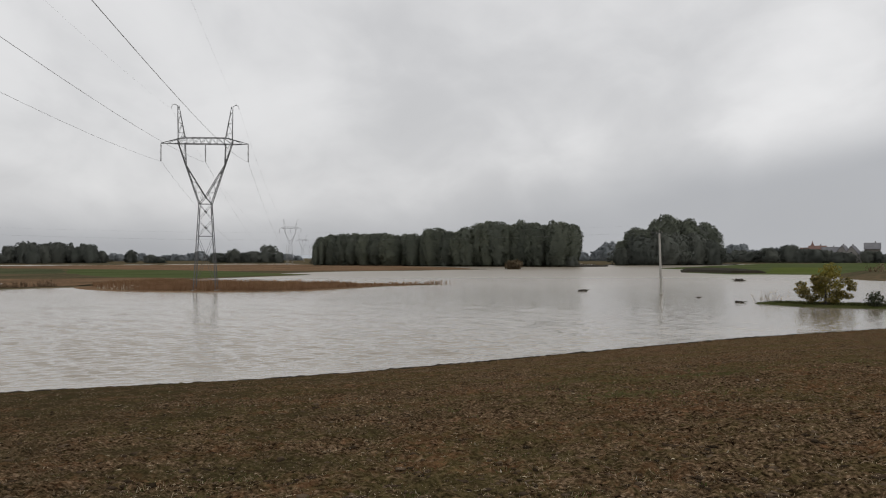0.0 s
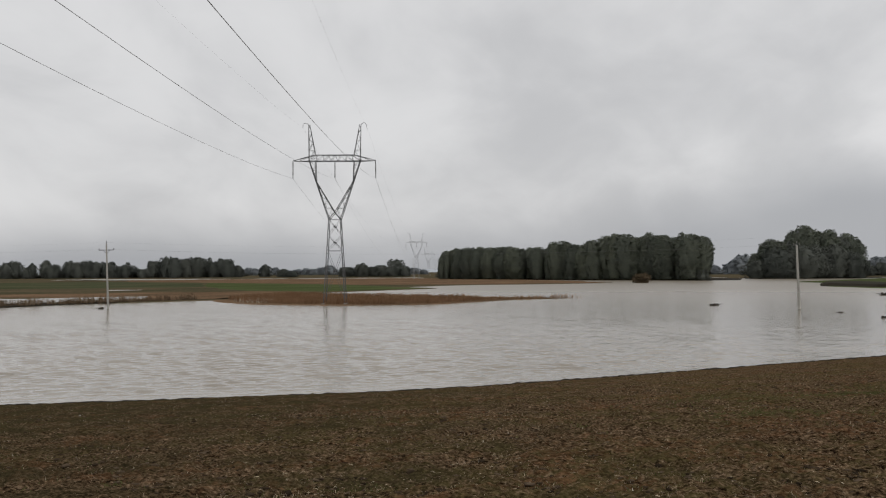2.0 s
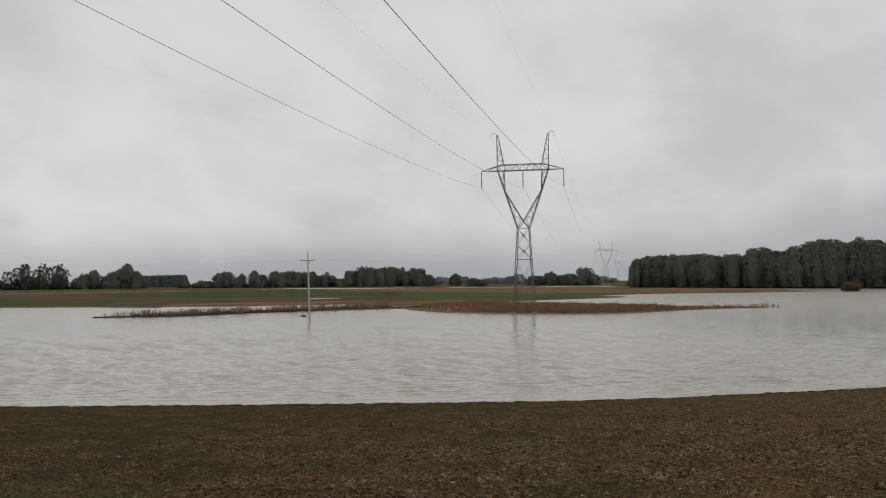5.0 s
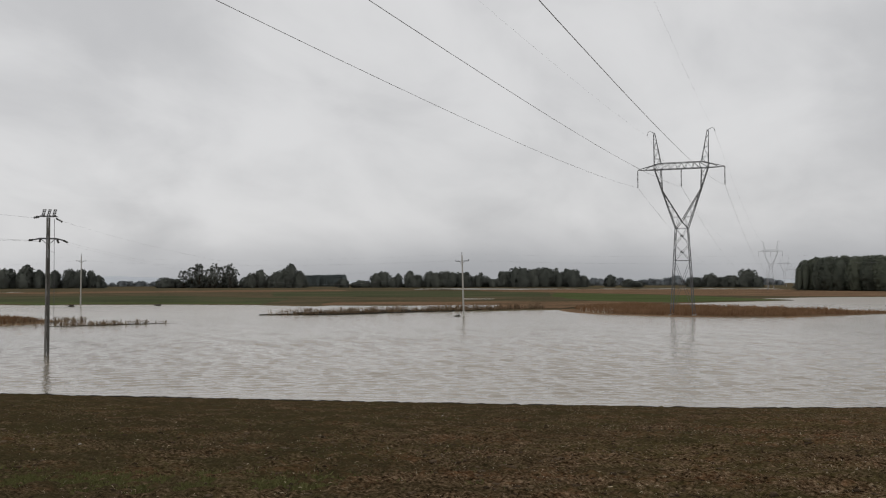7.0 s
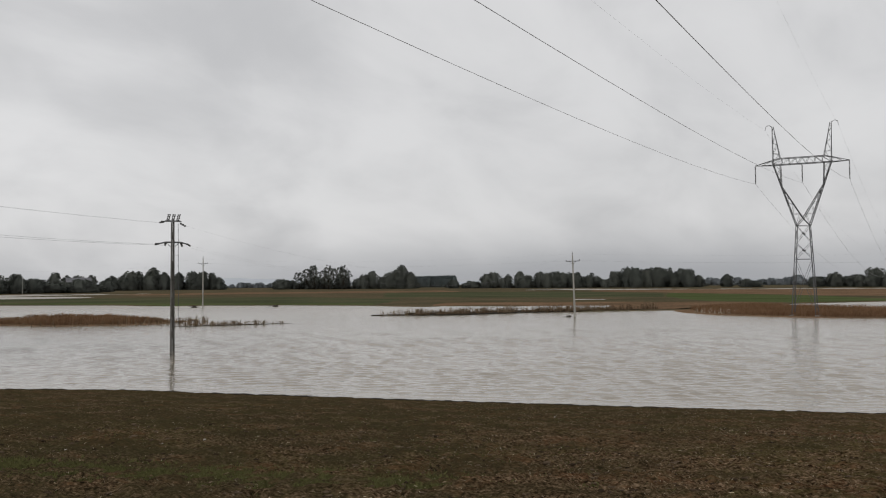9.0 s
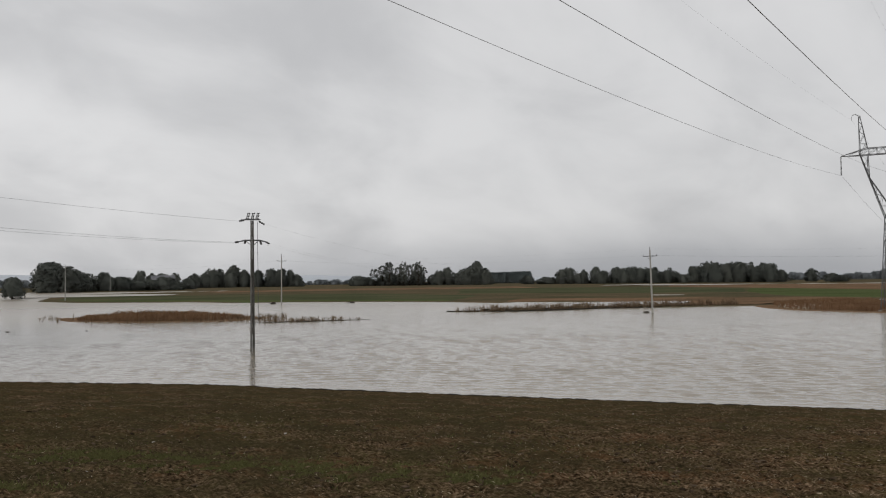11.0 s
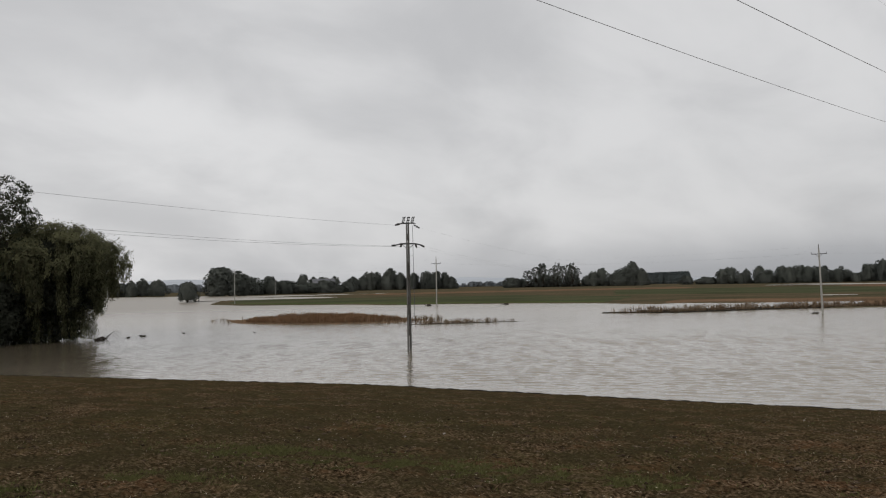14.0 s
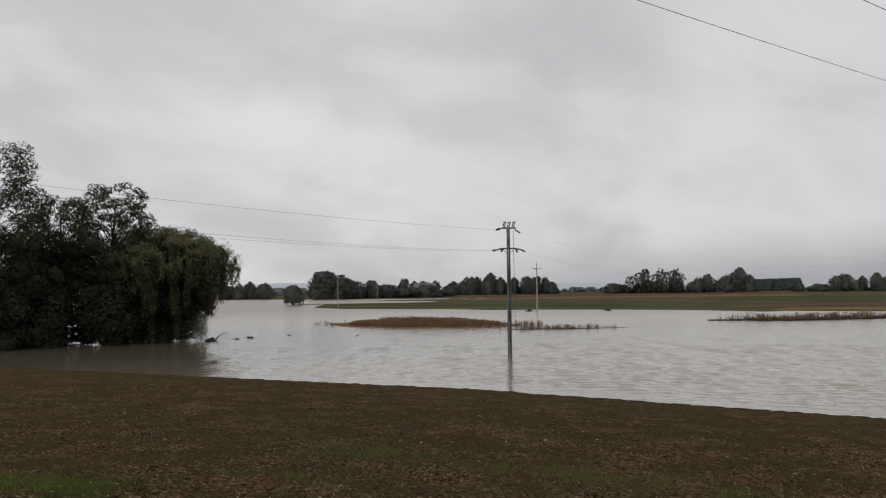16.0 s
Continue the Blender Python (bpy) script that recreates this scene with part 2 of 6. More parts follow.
M_BANK = material("dark_wet_bank", [(0.016, 0.013, 0.009), (0.036, 0.029, 0.019)], 0.5, 5.0, 0.5, 0.9, 0.6, 8.0, specular=0.05)
M_GREEN_DARK = material("dark_green_crop", [(0.053, 0.057, 0.032), (0.070, 0.077, 0.042), (0.094, 0.088, 0.052)], 0.03, 0.7, 0.45, 0.95, 0.4, 4.0, spread=(0.38, 0.62), specular=0.0)
M_GREEN_BRIGHT = material("bright_grass", [(0.065, 0.080, 0.024), (0.085, 0.105, 0.030), (0.105, 0.115, 0.042)], 0.03, 0.8, 0.45, 0.95, 0.4, 4.0, spread=(0.38, 0.62), specular=0.0)
M_GRASS = material("bank_grass", [(0.032, 0.040, 0.014), (0.050, 0.056, 0.020), (0.072, 0.062, 0.028)], 0.3, 4.0, 0.5, 0.95, 0.6, 12.0, specular=0.0)
# steel of the far pylons, with distance haze mixed into its colour
M_STEEL_HAZED = material("hazed_far_steel", [(0.30, 0.305, 0.315), (0.38, 0.385, 0.395)], 0.6, 6.0, 0.5, 0.8)
M_STEEL = material("galvanised_steel", [(0.085, 0.087, 0.089), (0.15, 0.152, 0.155)], 0.6, 6.0, 0.5, 0.65, 0.0, metallic=0.3)
M_WIRE = material("aluminium_conductor", [(0.22, 0.22, 0.225), (0.30, 0.30, 0.305)], 0.5, 4.0, 0.5, 0.5, metallic=0.4)
M_WIRE_DARK = material("tarnished_wire", [(0.02, 0.02, 0.02), (0.045, 0.044, 0.042)], 0.5, 4.0, 0.5, 0.8, metallic=0.0, specular=0.05)
M_GLASS = material("insulator_porcelain", [(0.03, 0.027, 0.024), (0.06, 0.055, 0.05)], 2.0, 9.0, 0.5, 0.4)
M_CONCRETE = material("pole_concrete", [(0.26, 0.25, 0.23), (0.36, 0.35, 0.32), (0.42, 0.41, 0.38)], 0.8, 9.0, 0.5, 0.9, 0.3, 20.0, stretch=(3, 3, 0.6))
M_CONCRETE_DARK = material("weathered_concrete", [(0.03, 0.029, 0.026), (0.07, 0.067, 0.06), (0.20, 0.19, 0.17)], 0.35, 5.0, 0.35, 0.9, 0.3, 20.0, stretch=(2, 2, 0.7))
M_CONCRETE_MID = material("pale_streaked_concrete", [(0.07, 0.068, 0.062), (0.16, 0.155, 0.145), (0.28, 0.27, 0.25)], 0.35, 5.0, 0.35, 0.9, 0.3, 20.0, stretch=(2, 2, 0.7))
M_BARK = material("bark", [(0.025, 0.02, 0.015), (0.06, 0.05, 0.038)], 2.0, 12.0, 0.5, 0.95, 0.8, 10.0, stretch=(1, 1, 0.3))
LEAF = {
    # poplar and broad stand far off: haze is mixed into their colour
    "poplar": material("hazed_poplar_leaves", [(0.125, 0.138, 0.114), (0.152, 0.166, 0.132), (0.180, 0.195, 0.143)], 0.15, 1.2, 0.5, 0.8, specular=0.0, island=0.15, per_object=0.25),
    "broad": material("hazed_broadleaf_leaves", [(0.106, 0.115, 0.103), (0.124, 0.133, 0.118), (0.142, 0.150, 0.130)], 0.15, 1.2, 0.5, 0.8, specular=0.0, island=0.15, per_object=0.3),
    "willow": material("willow_leaves", [(0.100, 0.104, 0.060), (0.150, 0.150, 0.084), (0.210, 0.202, 0.108)], 0.25, 1.5, 0.5, 0.8, island=0.15, specular=0.05),
    "alder": material("alder_leaves", [(0.038, 0.044, 0.029), (0.060, 0.068, 0.044), (0.086, 0.094, 0.058)], 0.3, 2.0, 0.5, 0.75, island=0.3, specular=0.05),
    # shade put into the colour: dark leaves for bushes and the willow's inside
    "bush": material("shade_toned_leaves", [(0.042, 0.046, 0.036), (0.050, 0.054, 0.041), (0.060, 0.064, 0.047)], 0.3, 2.0, 0.5, 0.8, island=0.15, specular=0.0),
    "autumn": material("autumn_shrub_leaves", [(0.085, 0.078, 0.028), (0.155, 0.128, 0.040), (0.25, 0.185, 0.056)], 0.5, 2.5, 0.5, 0.8, island=0.4),
    "gold": material("golden_shrub_leaves", [(0.16, 0.135, 0.028), (0.23, 0.19, 0.036), (0.30, 0.24, 0.05)], 0.5, 2.5, 0.5, 0.8, island=0.4),
    "rust": material("rusty_bush_leaves", [(0.09, 0.07, 0.045), (0.13, 0.10, 0.065), (0.16, 0.12, 0.08)], 0.3, 2.0, 0.5, 0.85, island=0.2, specular=0.0),
    # planted and far: bluish distance haze put into the leaf colours
    "planted": material("hazed_plantation_leaves", [(0.125, 0.146, 0.146), (0.14, 0.162, 0.16), (0.155, 0.176, 0.172)], 0.1, 0.9, 0.5, 0.85, specular=0.0, island=0.1, per_object=0.1),
    "far": material("hazed_distant_leaves", [(0.20, 0.22, 0.235), (0.26, 0.28, 0.29)], 0.05, 0.5, 0.5, 0.9, island=0.2, per_object=0.2),
}
for key_leaf in LEAF:
    leafy(LEAF[key_leaf], 0.2 if key_leaf in ("poplar", "broad", "far", "planted") else 0.42)
M_STALK = material("dry_maize_stalks", [(0.135, 0.078, 0.044), (0.205, 0.120, 0.068), (0.28, 0.176, 0.104)], 0.12, 1.5, 0.4, 0.9, island=0.5, specular=0.0)
M_STALK_BROWN = material("weathered_maize_stalks", [(0.08, 0.053, 0.033), (0.148, 0.100, 0.062), (0.25, 0.190, 0.125)], 0.2, 2.0, 0.4, 0.9, island=0.5, specular=0.05)
M_STALK_PALE = material("bleached_maize_stalks", [(0.22, 0.17, 0.11), (0.40, 0.34, 0.25), (0.55, 0.50, 0.41)], 0.2, 2.0, 0.4, 0.9, island=0.5, specular=0.05)
M_WEED = material("field_weeds", [(0.060, 0.068, 0.024), (0.080, 0.090, 0.030), (0.10, 0.105, 0.04)], 0.4, 4.0, 0.5, 0.9, island=0.5, specular=0.0)
M_TUFT = material("fresh_grass", [(0.085, 0.115, 0.026), (0.110, 0.142, 0.034), (0.140, 0.165, 0.045)], 0.4, 4.0, 0.5, 0.9, island=0.4, specular=0.0)
M_SEEDLING = material("fresh_seedlings", [(0.086, 0.083, 0.034), (0.106, 0.105, 0.042), (0.130, 0.127, 0.052)], 0.4, 4.0, 0.5, 0.9, island=0.4, specular=0.0)
M_STRAW = material("dry_straw", [(0.14, 0.095, 0.052), (0.28, 0.205, 0.118), (0.52, 0.43, 0.30)], 1.0, 6.0, 0.5, 0.9, island=0.7)
M_CLOD = material("soil_clods", [(0.032, 0.024, 0.016), (0.070, 0.050, 0.034), (0.13, 0.096, 0.066)], 1.5, 12.0, 0.5, 0.95, island=0.5, specular=0.0)
M_STONE = material("pale_stones", [(0.20, 0.18, 0.15), (0.36, 0.33, 0.29)], 3.0, 15.0, 0.5, 0.8, island=0.4)
M_WALL = material("weathered_render", [(0.20, 0.19, 0.18), (0.30, 0.29, 0.27)], 0.3, 3.0, 0.5, 0.9)
M_WALL_BROWN = material("brown_render", [(0.11, 0.10, 0.09), (0.17, 0.155, 0.14)], 0.3, 3.0, 0.5, 0.9)
M_ROOF = material("grey_roof_tiles", [(0.11, 0.11, 0.12), (0.19, 0.19, 0.20)], 0.5, 4.0, 0.5, 0.85, 0.3, 6.0)
M_ROOF_RED = material("red_roof_tiles", [(0.14, 0.085, 0.07), (0.20, 0.125, 0.105)], 0.5, 4.0, 0.5, 0.85, 0.3, 6.0)
M_PANE = material("dark_window_glass", [(0.02, 0.022, 0.025), (0.04, 0.043, 0.05)], 0.5, 2.0, 0.5, 0.15, specular=0.5)
# the hills' pale blue-grey is distance haze put into the colour
M_HILL = material("hazed_distant_hills", [(0.42, 0.45, 0.49), (0.50, 0.53, 0.56)], 0.004, 0.02, 0.5, 1.0)
M_WOOD_DRIFT = material("wet_driftwood", [(0.02, 0.016, 0.012), (0.055, 0.045, 0.034)], 1.5, 9.0, 0.5, 0.8, 0.5, 15.0)


# ---- mesh helpers ----
class Shell:
    """Gathers vertices and faces for one mesh."""

    def __init__(self):
        self.v, self.f = [], []

    def add(self, verts, faces):
        k = len(self.v)
        self.v.extend(tuple(p) for p in verts)
        self.f.extend(tuple(i + k for i in fc) for fc in faces)
        return self

    def box(self, cx, cy, cz, sx, sy, sz, taper=1.0):
        a, b, c = sx / 2, sy / 2, sz / 2
        vs = [(cx + i * a * (taper if k > 0 else 1), cy + j * b * (taper if k > 0 else 1), cz + k * c) for k in (-1, 1) for i, j in ((-1, -1), (1, -1), (1, 1), (-1, 1))]
        return self.add(vs, [(3, 2, 1, 0), (4, 5, 6, 7), (0, 1, 5, 4), (1, 2, 6, 5), (2, 3, 7, 6), (3, 0, 4, 7)])

    def tube(self, p0, p1, r0, r1=None, n=6):
        r1 = r0 if r1 is None else r1
        p0, p1 = Vector(p0), Vector(p1)
        way = (p1 - p0)
        if way.length < 1e-6:
            return self
        way.normalize()
        side = way.orthogonal().normalized()
        other = way.cross(side)
        vs = []
        for p, r in ((p0, r0), (p1, r1)):
            for i in range(n):
                a = math.tau * i / n
                vs.append(p + side * (r * math.cos(a)) + other * (r * math.sin(a)))
        fs = [(i, (i + 1) % n, n + (i + 1) % n, n + i) for i in range(n)]
        fs += [tuple(range(n - 1, -1, -1)), tuple(range(n, 2 * n))]
        return self.add(vs, fs)

    def chain(self, points, radii, n=5):
        for (a, b), (r, s) in zip(zip(points, points[1:]), zip(radii, radii[1:])):
            self.tube(a, b, r, s, n)
        return self

    def disc_stack(self, p0, p1, r, count):
        p0, p1 = Vector(p0), Vector(p1)
        self.tube(p0, p1, r * 0.3, n=5)
        for i in range(count):
            a = p0.lerp(p1, (i + 0.25) / count)
            b = p0.lerp(p1, (i + 0.7) / count)
            self.tube(a, b, r * 0.55, r, 7)
        return self

    def mesh(self, name, mat, smooth=False):
        me = bpy.data.meshes.new(name)
        me.from_pydata(self.v, [], self.f)
        me.materials.append(mat)
        if smooth:
            me.polygons.foreach_set("use_smooth", [True] * len(me.polygons))
        me.update()
        return me


def array_mesh(name, verts, faces, mat, smooth=False):
    """A mesh from numpy arrays: one array of faces with as many corners each, or a list of four-cornered arrays in which a
    repeated first corner closes a triangle."""
    me = bpy.data.meshes.new(name)
    if isinstance(faces, list):
        rows = np.concatenate(faces)
        me.from_pydata(verts.tolist(), [], [tuple(r[:3]) if r[3] == r[0] else tuple(r) for r in rows.tolist()])
        me.materials.append(mat)
        me.update()
        return me
    n, k = faces.shape
    me.vertices.add(len(verts))
    me.vertices.foreach_set("co", np.ascontiguousarray(verts, dtype=np.float32).ravel())
    me.loops.add(n * k)
    me.loops.foreach_set("vertex_index", np.ascontiguousarray(faces, dtype=np.int32).ravel())
    me.polygons.add(n)
    me.polygons.foreach_set("loop_start", np.arange(0, n * k, k, dtype=np.int32))
    if smooth:
        me.polygons.foreach_set("use_smooth", np.ones(n, dtype=bool))
    me.materials.append(mat)
    me.update(calc_edges=True)
    me.validate()
    return me


def part(name, shape, mat, parent, label="", smooth=False):
    """Links a Shell or a mesh as one part under a thing or a part."""
    me = shape.mesh(name, mat, smooth) if isinstance(shape, Shell) else shape
    ob = new(name, me)
    ob.parent = parent
    if label:
        ob["label"] = label
    return ob


def thing(name, m, label, category, group="", kind=""):
    ob = new(name)
    ob.empty_display_size = 0.5
    ob.matrix_world = m
    return tagged(ob, label, category, group, kind)


def polar(az, dist, z=0.0):
    """A place by its bearing to the left of north (degrees) and its distance from the viewpoint."""
    a = radians(az)
    return Vector((-math.sin(a) * dist, math.cos(a) * dist, z))


def cards(rng, centres, size, aspect=1.6, out=None, jitter=0.55):
    """Leaf-shaped four-cornered blades, one at each centre. Returns vertices and faces."""
    n = len(centres)
    up = rng.normal(size=(n, 3))
    if out is not None:
        # leaves spread flat to the light, outwards and upwards
        up = up * jitter + out / (np.linalg.norm(out, axis=1, keepdims=True) + 1e-6) + np.array([0, 0, 0.35])
    up /= np.linalg.norm(up, axis=1, keepdims=True)
    side = np.cross(up, rng.normal(size=(n, 3)))
    side /= np.linalg.norm(side, axis=1, keepdims=True)
    other = np.cross(up, side)
    s = (size * rng.uniform(0.55, 1.35, n))[:, None]
    v = np.stack([centres - side * s * aspect / 2, centres - other * s / 2, centres + side * s * aspect / 2, centres + other * s / 2], 1).reshape(-1, 3)
    return v, np.arange(4 * n).reshape(n, 4)

# ---- ground, water and fields ----
SHORE_V = [-60, -30, -22, -8, 1, 10, 15, 28, 43, 57]
SHORE_U = [41.8, 42.2, 42.3, 40.0, 38.75, 37.65, 37.6, 39.3, 41.5, 41.7]
LAND_AZ = [-60, -30, -17, -11, -8, 8, 10, 20, 28, 40, 55, 62, 68, 75, 95]
LAND_D = [520, 640, 560, 512, 620, 610, 700, 690, 670, 640, 585, 620, 700, 760, 800]


def field_height(x, y):
    """The near field: it falls gently to the water's edge, and on below it."""
    u, v = -0.467 * x + 0.884 * y, 0.884 * x + 0.467 * y
    edge = np.interp(v, SHORE_V, SHORE_U)
    inside = 3.7 * (1 - (np.clip(u, 0, None) / edge) ** 1.4)
    z = np.where(u > edge, -0.13 * (u - edge), inside)
    z = np.where(u < 0, 3.7 + 0.02 * np.minimum(-u, 60), z)
    return np.maximum(z, -0.8), u, v, edge


def build_ground():
    az = np.concatenate([np.arange(-32, 92, 0.26), np.arange(92, 328, 4.0)])
    rings = [0.00001, 0.3]
    while rings[-1] < 4700:
        d = rings[-1]
        rings.append(d * (1.12 if d < 6 else 1.0105 if d < 75 else 1.02 if d < 1000 else 1.12))
    rings = np.array(rings)
    A, D = np.meshgrid(np.radians(az), rings)
    X, Y = -np.sin(A) * D, np.cos(A) * D
    Z, u, v, edge = field_height(X, Y)
    # clods and furrows on the tilled slope
    flat = np.stack([X.ravel(), Y.ravel()], 1)
    rough = np.zeros(len(flat))
    near = (D.ravel() < 80) & (u.ravel() < edge.ravel() + 3)
    idx = np.nonzero(near)[0]
    for i in idx:
        x, y = flat[i]
        rough[i] = 0.055 * noise.fractal((x * 3.2, y * 3.2, 0.3), 0.6, 2.2, 4) + 0.03 * noise.noise((x * 0.35, y * 0.35, 4.0))
        # broken crumbs with pits between them
        rough[i] += 0.035 * abs(noise.noise((x * 6.5, y * 6.5, 2.0))) + 0.018 * noise.noise((x * 14.0, y * 14.0, 5.0))
    Z = Z + rough.reshape(Z.shape)
    # dry land far off
    deg = np.degrees(A)
    deg = np.where(deg > 200, deg - 360, deg)
    start = np.interp(deg, LAND_AZ, LAND_D)
    start = start + 14 * np.sin(deg * 2.1) + 8 * np.sin(deg * 5.3 + 1)
    far = np.clip((D - start) / 22.0, 0, 1)
    Z = np.where(D > 300, -0.5 + 0.8 * far, Z)
    nr, na = X.shape
    verts = np.stack([X, Y, Z], -1).reshape(-1, 3)
    i, j = np.meshgrid(np.arange(nr - 1), np.arange(na), indexing="ij")
    k = (j + 1) % na
    faces = np.stack([i * na + j, (i + 1) * na + j, (i + 1) * na + k, i * na + k], -1).reshape(-1, 4)[:, ::-1]
    me = array_mesh("ground", verts, faces, M_SOIL, True)
    me.materials.append(M_OLIVE)
    which = (D[:-1, :] > 150).ravel().astype(np.int32)
    if len(which) == len(me.polygons):
        me.polygons.foreach_set("material_index", which)
    ob = new("ground", me)
    return tagged(ob, "dark brown tilled field sloping to the flood water", "field", kind="structure")


build_ground()

def build_water():
    """The flood: real wavelets near the viewpoint, a calm-looking sheet beyond."""
    rng = np.random.default_rng(3)
    az = np.concatenate([np.arange(-29, 88, 0.25), np.arange(88, 331, 4.0)])
    rings = [2.0, 12.0, 24.0, 33.0]
    while rings[-1] < 4000:
        d = rings[-1]
        rings.append(d * (1.0036 if d < 110 else 1.0055 if d < 190 else 1.02 if d < 260 else 1.25))
    A, D = np.meshgrid(np.radians(az), np.array(rings))
    X, Y = -np.sin(A) * D, np.cos(A) * D
    Z = np.zeros_like(X)
    wind = radians(118)
    gust = 0.75 + 0.25 * np.sin(X * 0.05 + 0.6 * np.sin(Y * 0.03)) * np.sin(Y * 0.043 + 1.0)
    fade = np.clip((190 - D) / 60, 0, 1)
    for i in range(70):
        length = 0.44 * (3.2 ** rng.uniform(0, 1))
        a = wind + rng.normal() * 0.62
        k = math.tau / length
        cell = D * 0.0038
        shown = np.clip((length / cell - 2.2) / 2.0, 0, 1)
        swell = np.sin(k * (math.cos(a) * X + math.sin(a) * Y) + rng.uniform(0, math.tau))
        Z += 0.0051 * length ** 0.9 * shown * (swell + 0.35 * swell * swell)
    lee = 1 - 0.6 * np.exp(-(((X + 92) / 30) ** 2 + ((Y - 18) / 20) ** 2))
    # the wavelets die away in the shallows
    _, u, _, edge = field_height(X, Y)
    Z *= gust * fade * lee * np.clip((u - edge - 0.2) / 4.0, 0.06, 1)
    nr, na = X.shape
    verts = np.stack([X, Y, Z], -1).reshape(-1, 3)
    i, j = np.meshgrid(np.arange(nr - 1), np.arange(na), indexing="ij")
    k = (j + 1) % na
    faces = np.stack([i * na + j, (i + 1) * na + j, (i + 1) * na + k, i * na + k], -1).reshape(-1, 4)[:, ::-1]
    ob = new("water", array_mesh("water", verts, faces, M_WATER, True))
    tagged(ob, "grey-brown rippled flood water covering the low fields", "water", kind="structure")


build_water()


def build_bank():
    """The wet rim of the field, undercut by the flood: a low uneven lip of dark mud."""
    v = np.arange(-66, 60, 0.14)
    edge = np.interp(v, SHORE_V, SHORE_U)
    wob = np.array([noise.fractal((s * 1.7, 3.0, 0.5), 0.8, 2.0, 4) for s in v])
    tall = np.array([noise.fractal((s * 2.9, 8.0, 1.5), 0.8, 2.0, 3) for s in v])
    rows = []
    for off, z in ((-0.30, -0.05), (-0.02, 0.03), (0.18, 0.04), (0.27, 0.03), (0.29, -0.12)):
        u = edge + off + 0.10 * wob
        lift = z + (0.04 if z > 0 else 0.0) * tall + (field_height(0.884 * v - 0.467 * u, 0.467 * v + 0.884 * u)[0] * 0.6 if off < -0.05 else 0.0)
        rows.append(np.stack([0.884 * v - 0.467 * u, 0.467 * v + 0.884 * u, lift], 1))
    n = len(v)
    i, j = np.meshgrid(np.arange(4), np.arange(n - 1), indexing="ij")
    faces = np.stack([i * n + j, i * n + j + 1, (i + 1) * n + j + 1, (i + 1) * n + j], -1).reshape(-1, 4)[:, ::-1]
    tagged(new("bank", array_mesh("bank", np.concatenate(rows), faces, M_BANK)), "low lip of wet dark mud at the waterline", "bank", kind="structure")


build_bank()


def wander(points, rng, step, jitter):
    """Closes a polygon and breaks its sides into short uneven pieces."""
    out = []
    for (x0, y0), (x1, y1) in zip(points, points[1:] + points[:1]):
        n = max(1, int(math.hypot(x1 - x0, y1 - y0) / step))
        for i in range(n):
            w = 0 if i == 0 else jitter
            out.append((x0 + (x1 - x0) * i / n + rng.uniform(-w, w), y0 + (y1 - y0) * i / n + rng.uniform(-w, w)))
    return out


def low_land(name, points, top, mat, label, category="field", rim=3.0, seed=1, step=9.0, jitter=1.2, kind="structure"):
    """A low slab of land: a flat top with a bank that runs down under the water."""
    rng = random.Random(seed)
    ring = wander(points, rng, step, jitter)
    bm = bmesh.new()
    upper = [bm.verts.new((x, y, top)) for x, y in ring]
    cx, cy = sum(p[0] for p in ring) / len(ring), sum(p[1] for p in ring) / len(ring)
    n = len(ring)
    lower = []
    for i, (x, y) in enumerate(ring):
        (ax, ay), (bx, by) = ring[i - 1], ring[(i + 1) % n]
        nx, ny = by - ay, -(bx - ax)
        s = math.hypot(nx, ny) or 1.0
        lower.append(bm.verts.new((x + nx / s * rim, y + ny / s * rim, -0.25)))
    face = bm.faces.new(upper)
    face.normal_update()
    for i in range(n):
        bm.faces.new((upper[i - 1], lower[i - 1], lower[i], upper[i]))
    bmesh.ops.triangulate(bm, faces=[face])
    bmesh.ops.recalc_face_normals(bm, faces=bm.faces[:])
    bmesh.ops.reverse_faces(bm, faces=[fc for fc in bm.faces if fc.normal.z < -0.5])
    me = bpy.data.meshes.new(name)
    bm.to_mesh(me)
    bm.free()
    me.materials.append(mat)
    return tagged(new(name, me), label, category, kind=kind)


# counter-clockwise outlines, seen from above
low_land("field_plain", [(-281, 131), (-250, 127), (-217, 142), (-195, 141), (-186, 151), (-167, 161), (-144, 166), (-124, 162), (-106, 170),
    (-84, 140), (-64, 161), (-62, 200), (-58, 220), (-39, 264), (-54, 281), (-44, 312), (-31, 327), (-7, 341), (17, 365), (-5, 420), (-46, 551), (-84, 600),
    (-110, 640), (-240, 620), (-303, 565), (-420, 560), (-490, 420), (-468, 304), (-455, 258), (-425, 208)], 0.16, M_OLIVE, "flat brown weedy field rising just above the flood", rim=2.0)


def around(*pairs):
    """An outline from bearings and distances."""
    return [tuple(polar(a, d).xy) for a, d in pairs]


low_land("field_green", around((20, 250), (15, 232), (8.5, 267), (10.8, 286), (13.5, 335), (18, 388), (22.5, 436), (22.5, 315)), 0.20, M_GREEN, "strip of young green crop", rim=1.0, seed=3)
low_land("field_green_middle", around((35, 330), (27, 312), (22.7, 318), (22.7, 436), (28, 520), (34.5, 545), (40, 520), (40, 340)), 0.20, M_GREEN_DARK, "strip of dark green crop", rim=1.0, seed=17)
low_land("field_green_west", around((64, 306), (62, 281), (56, 262), (53.5, 241), (50.5, 241), (46, 234), (40.5, 223), (39, 300), (46, 378), (55, 385), (63.5, 400)), 0.20, M_GREEN_DARK, "dull green grass strip along the flood edge", rim=1.0, seed=4)
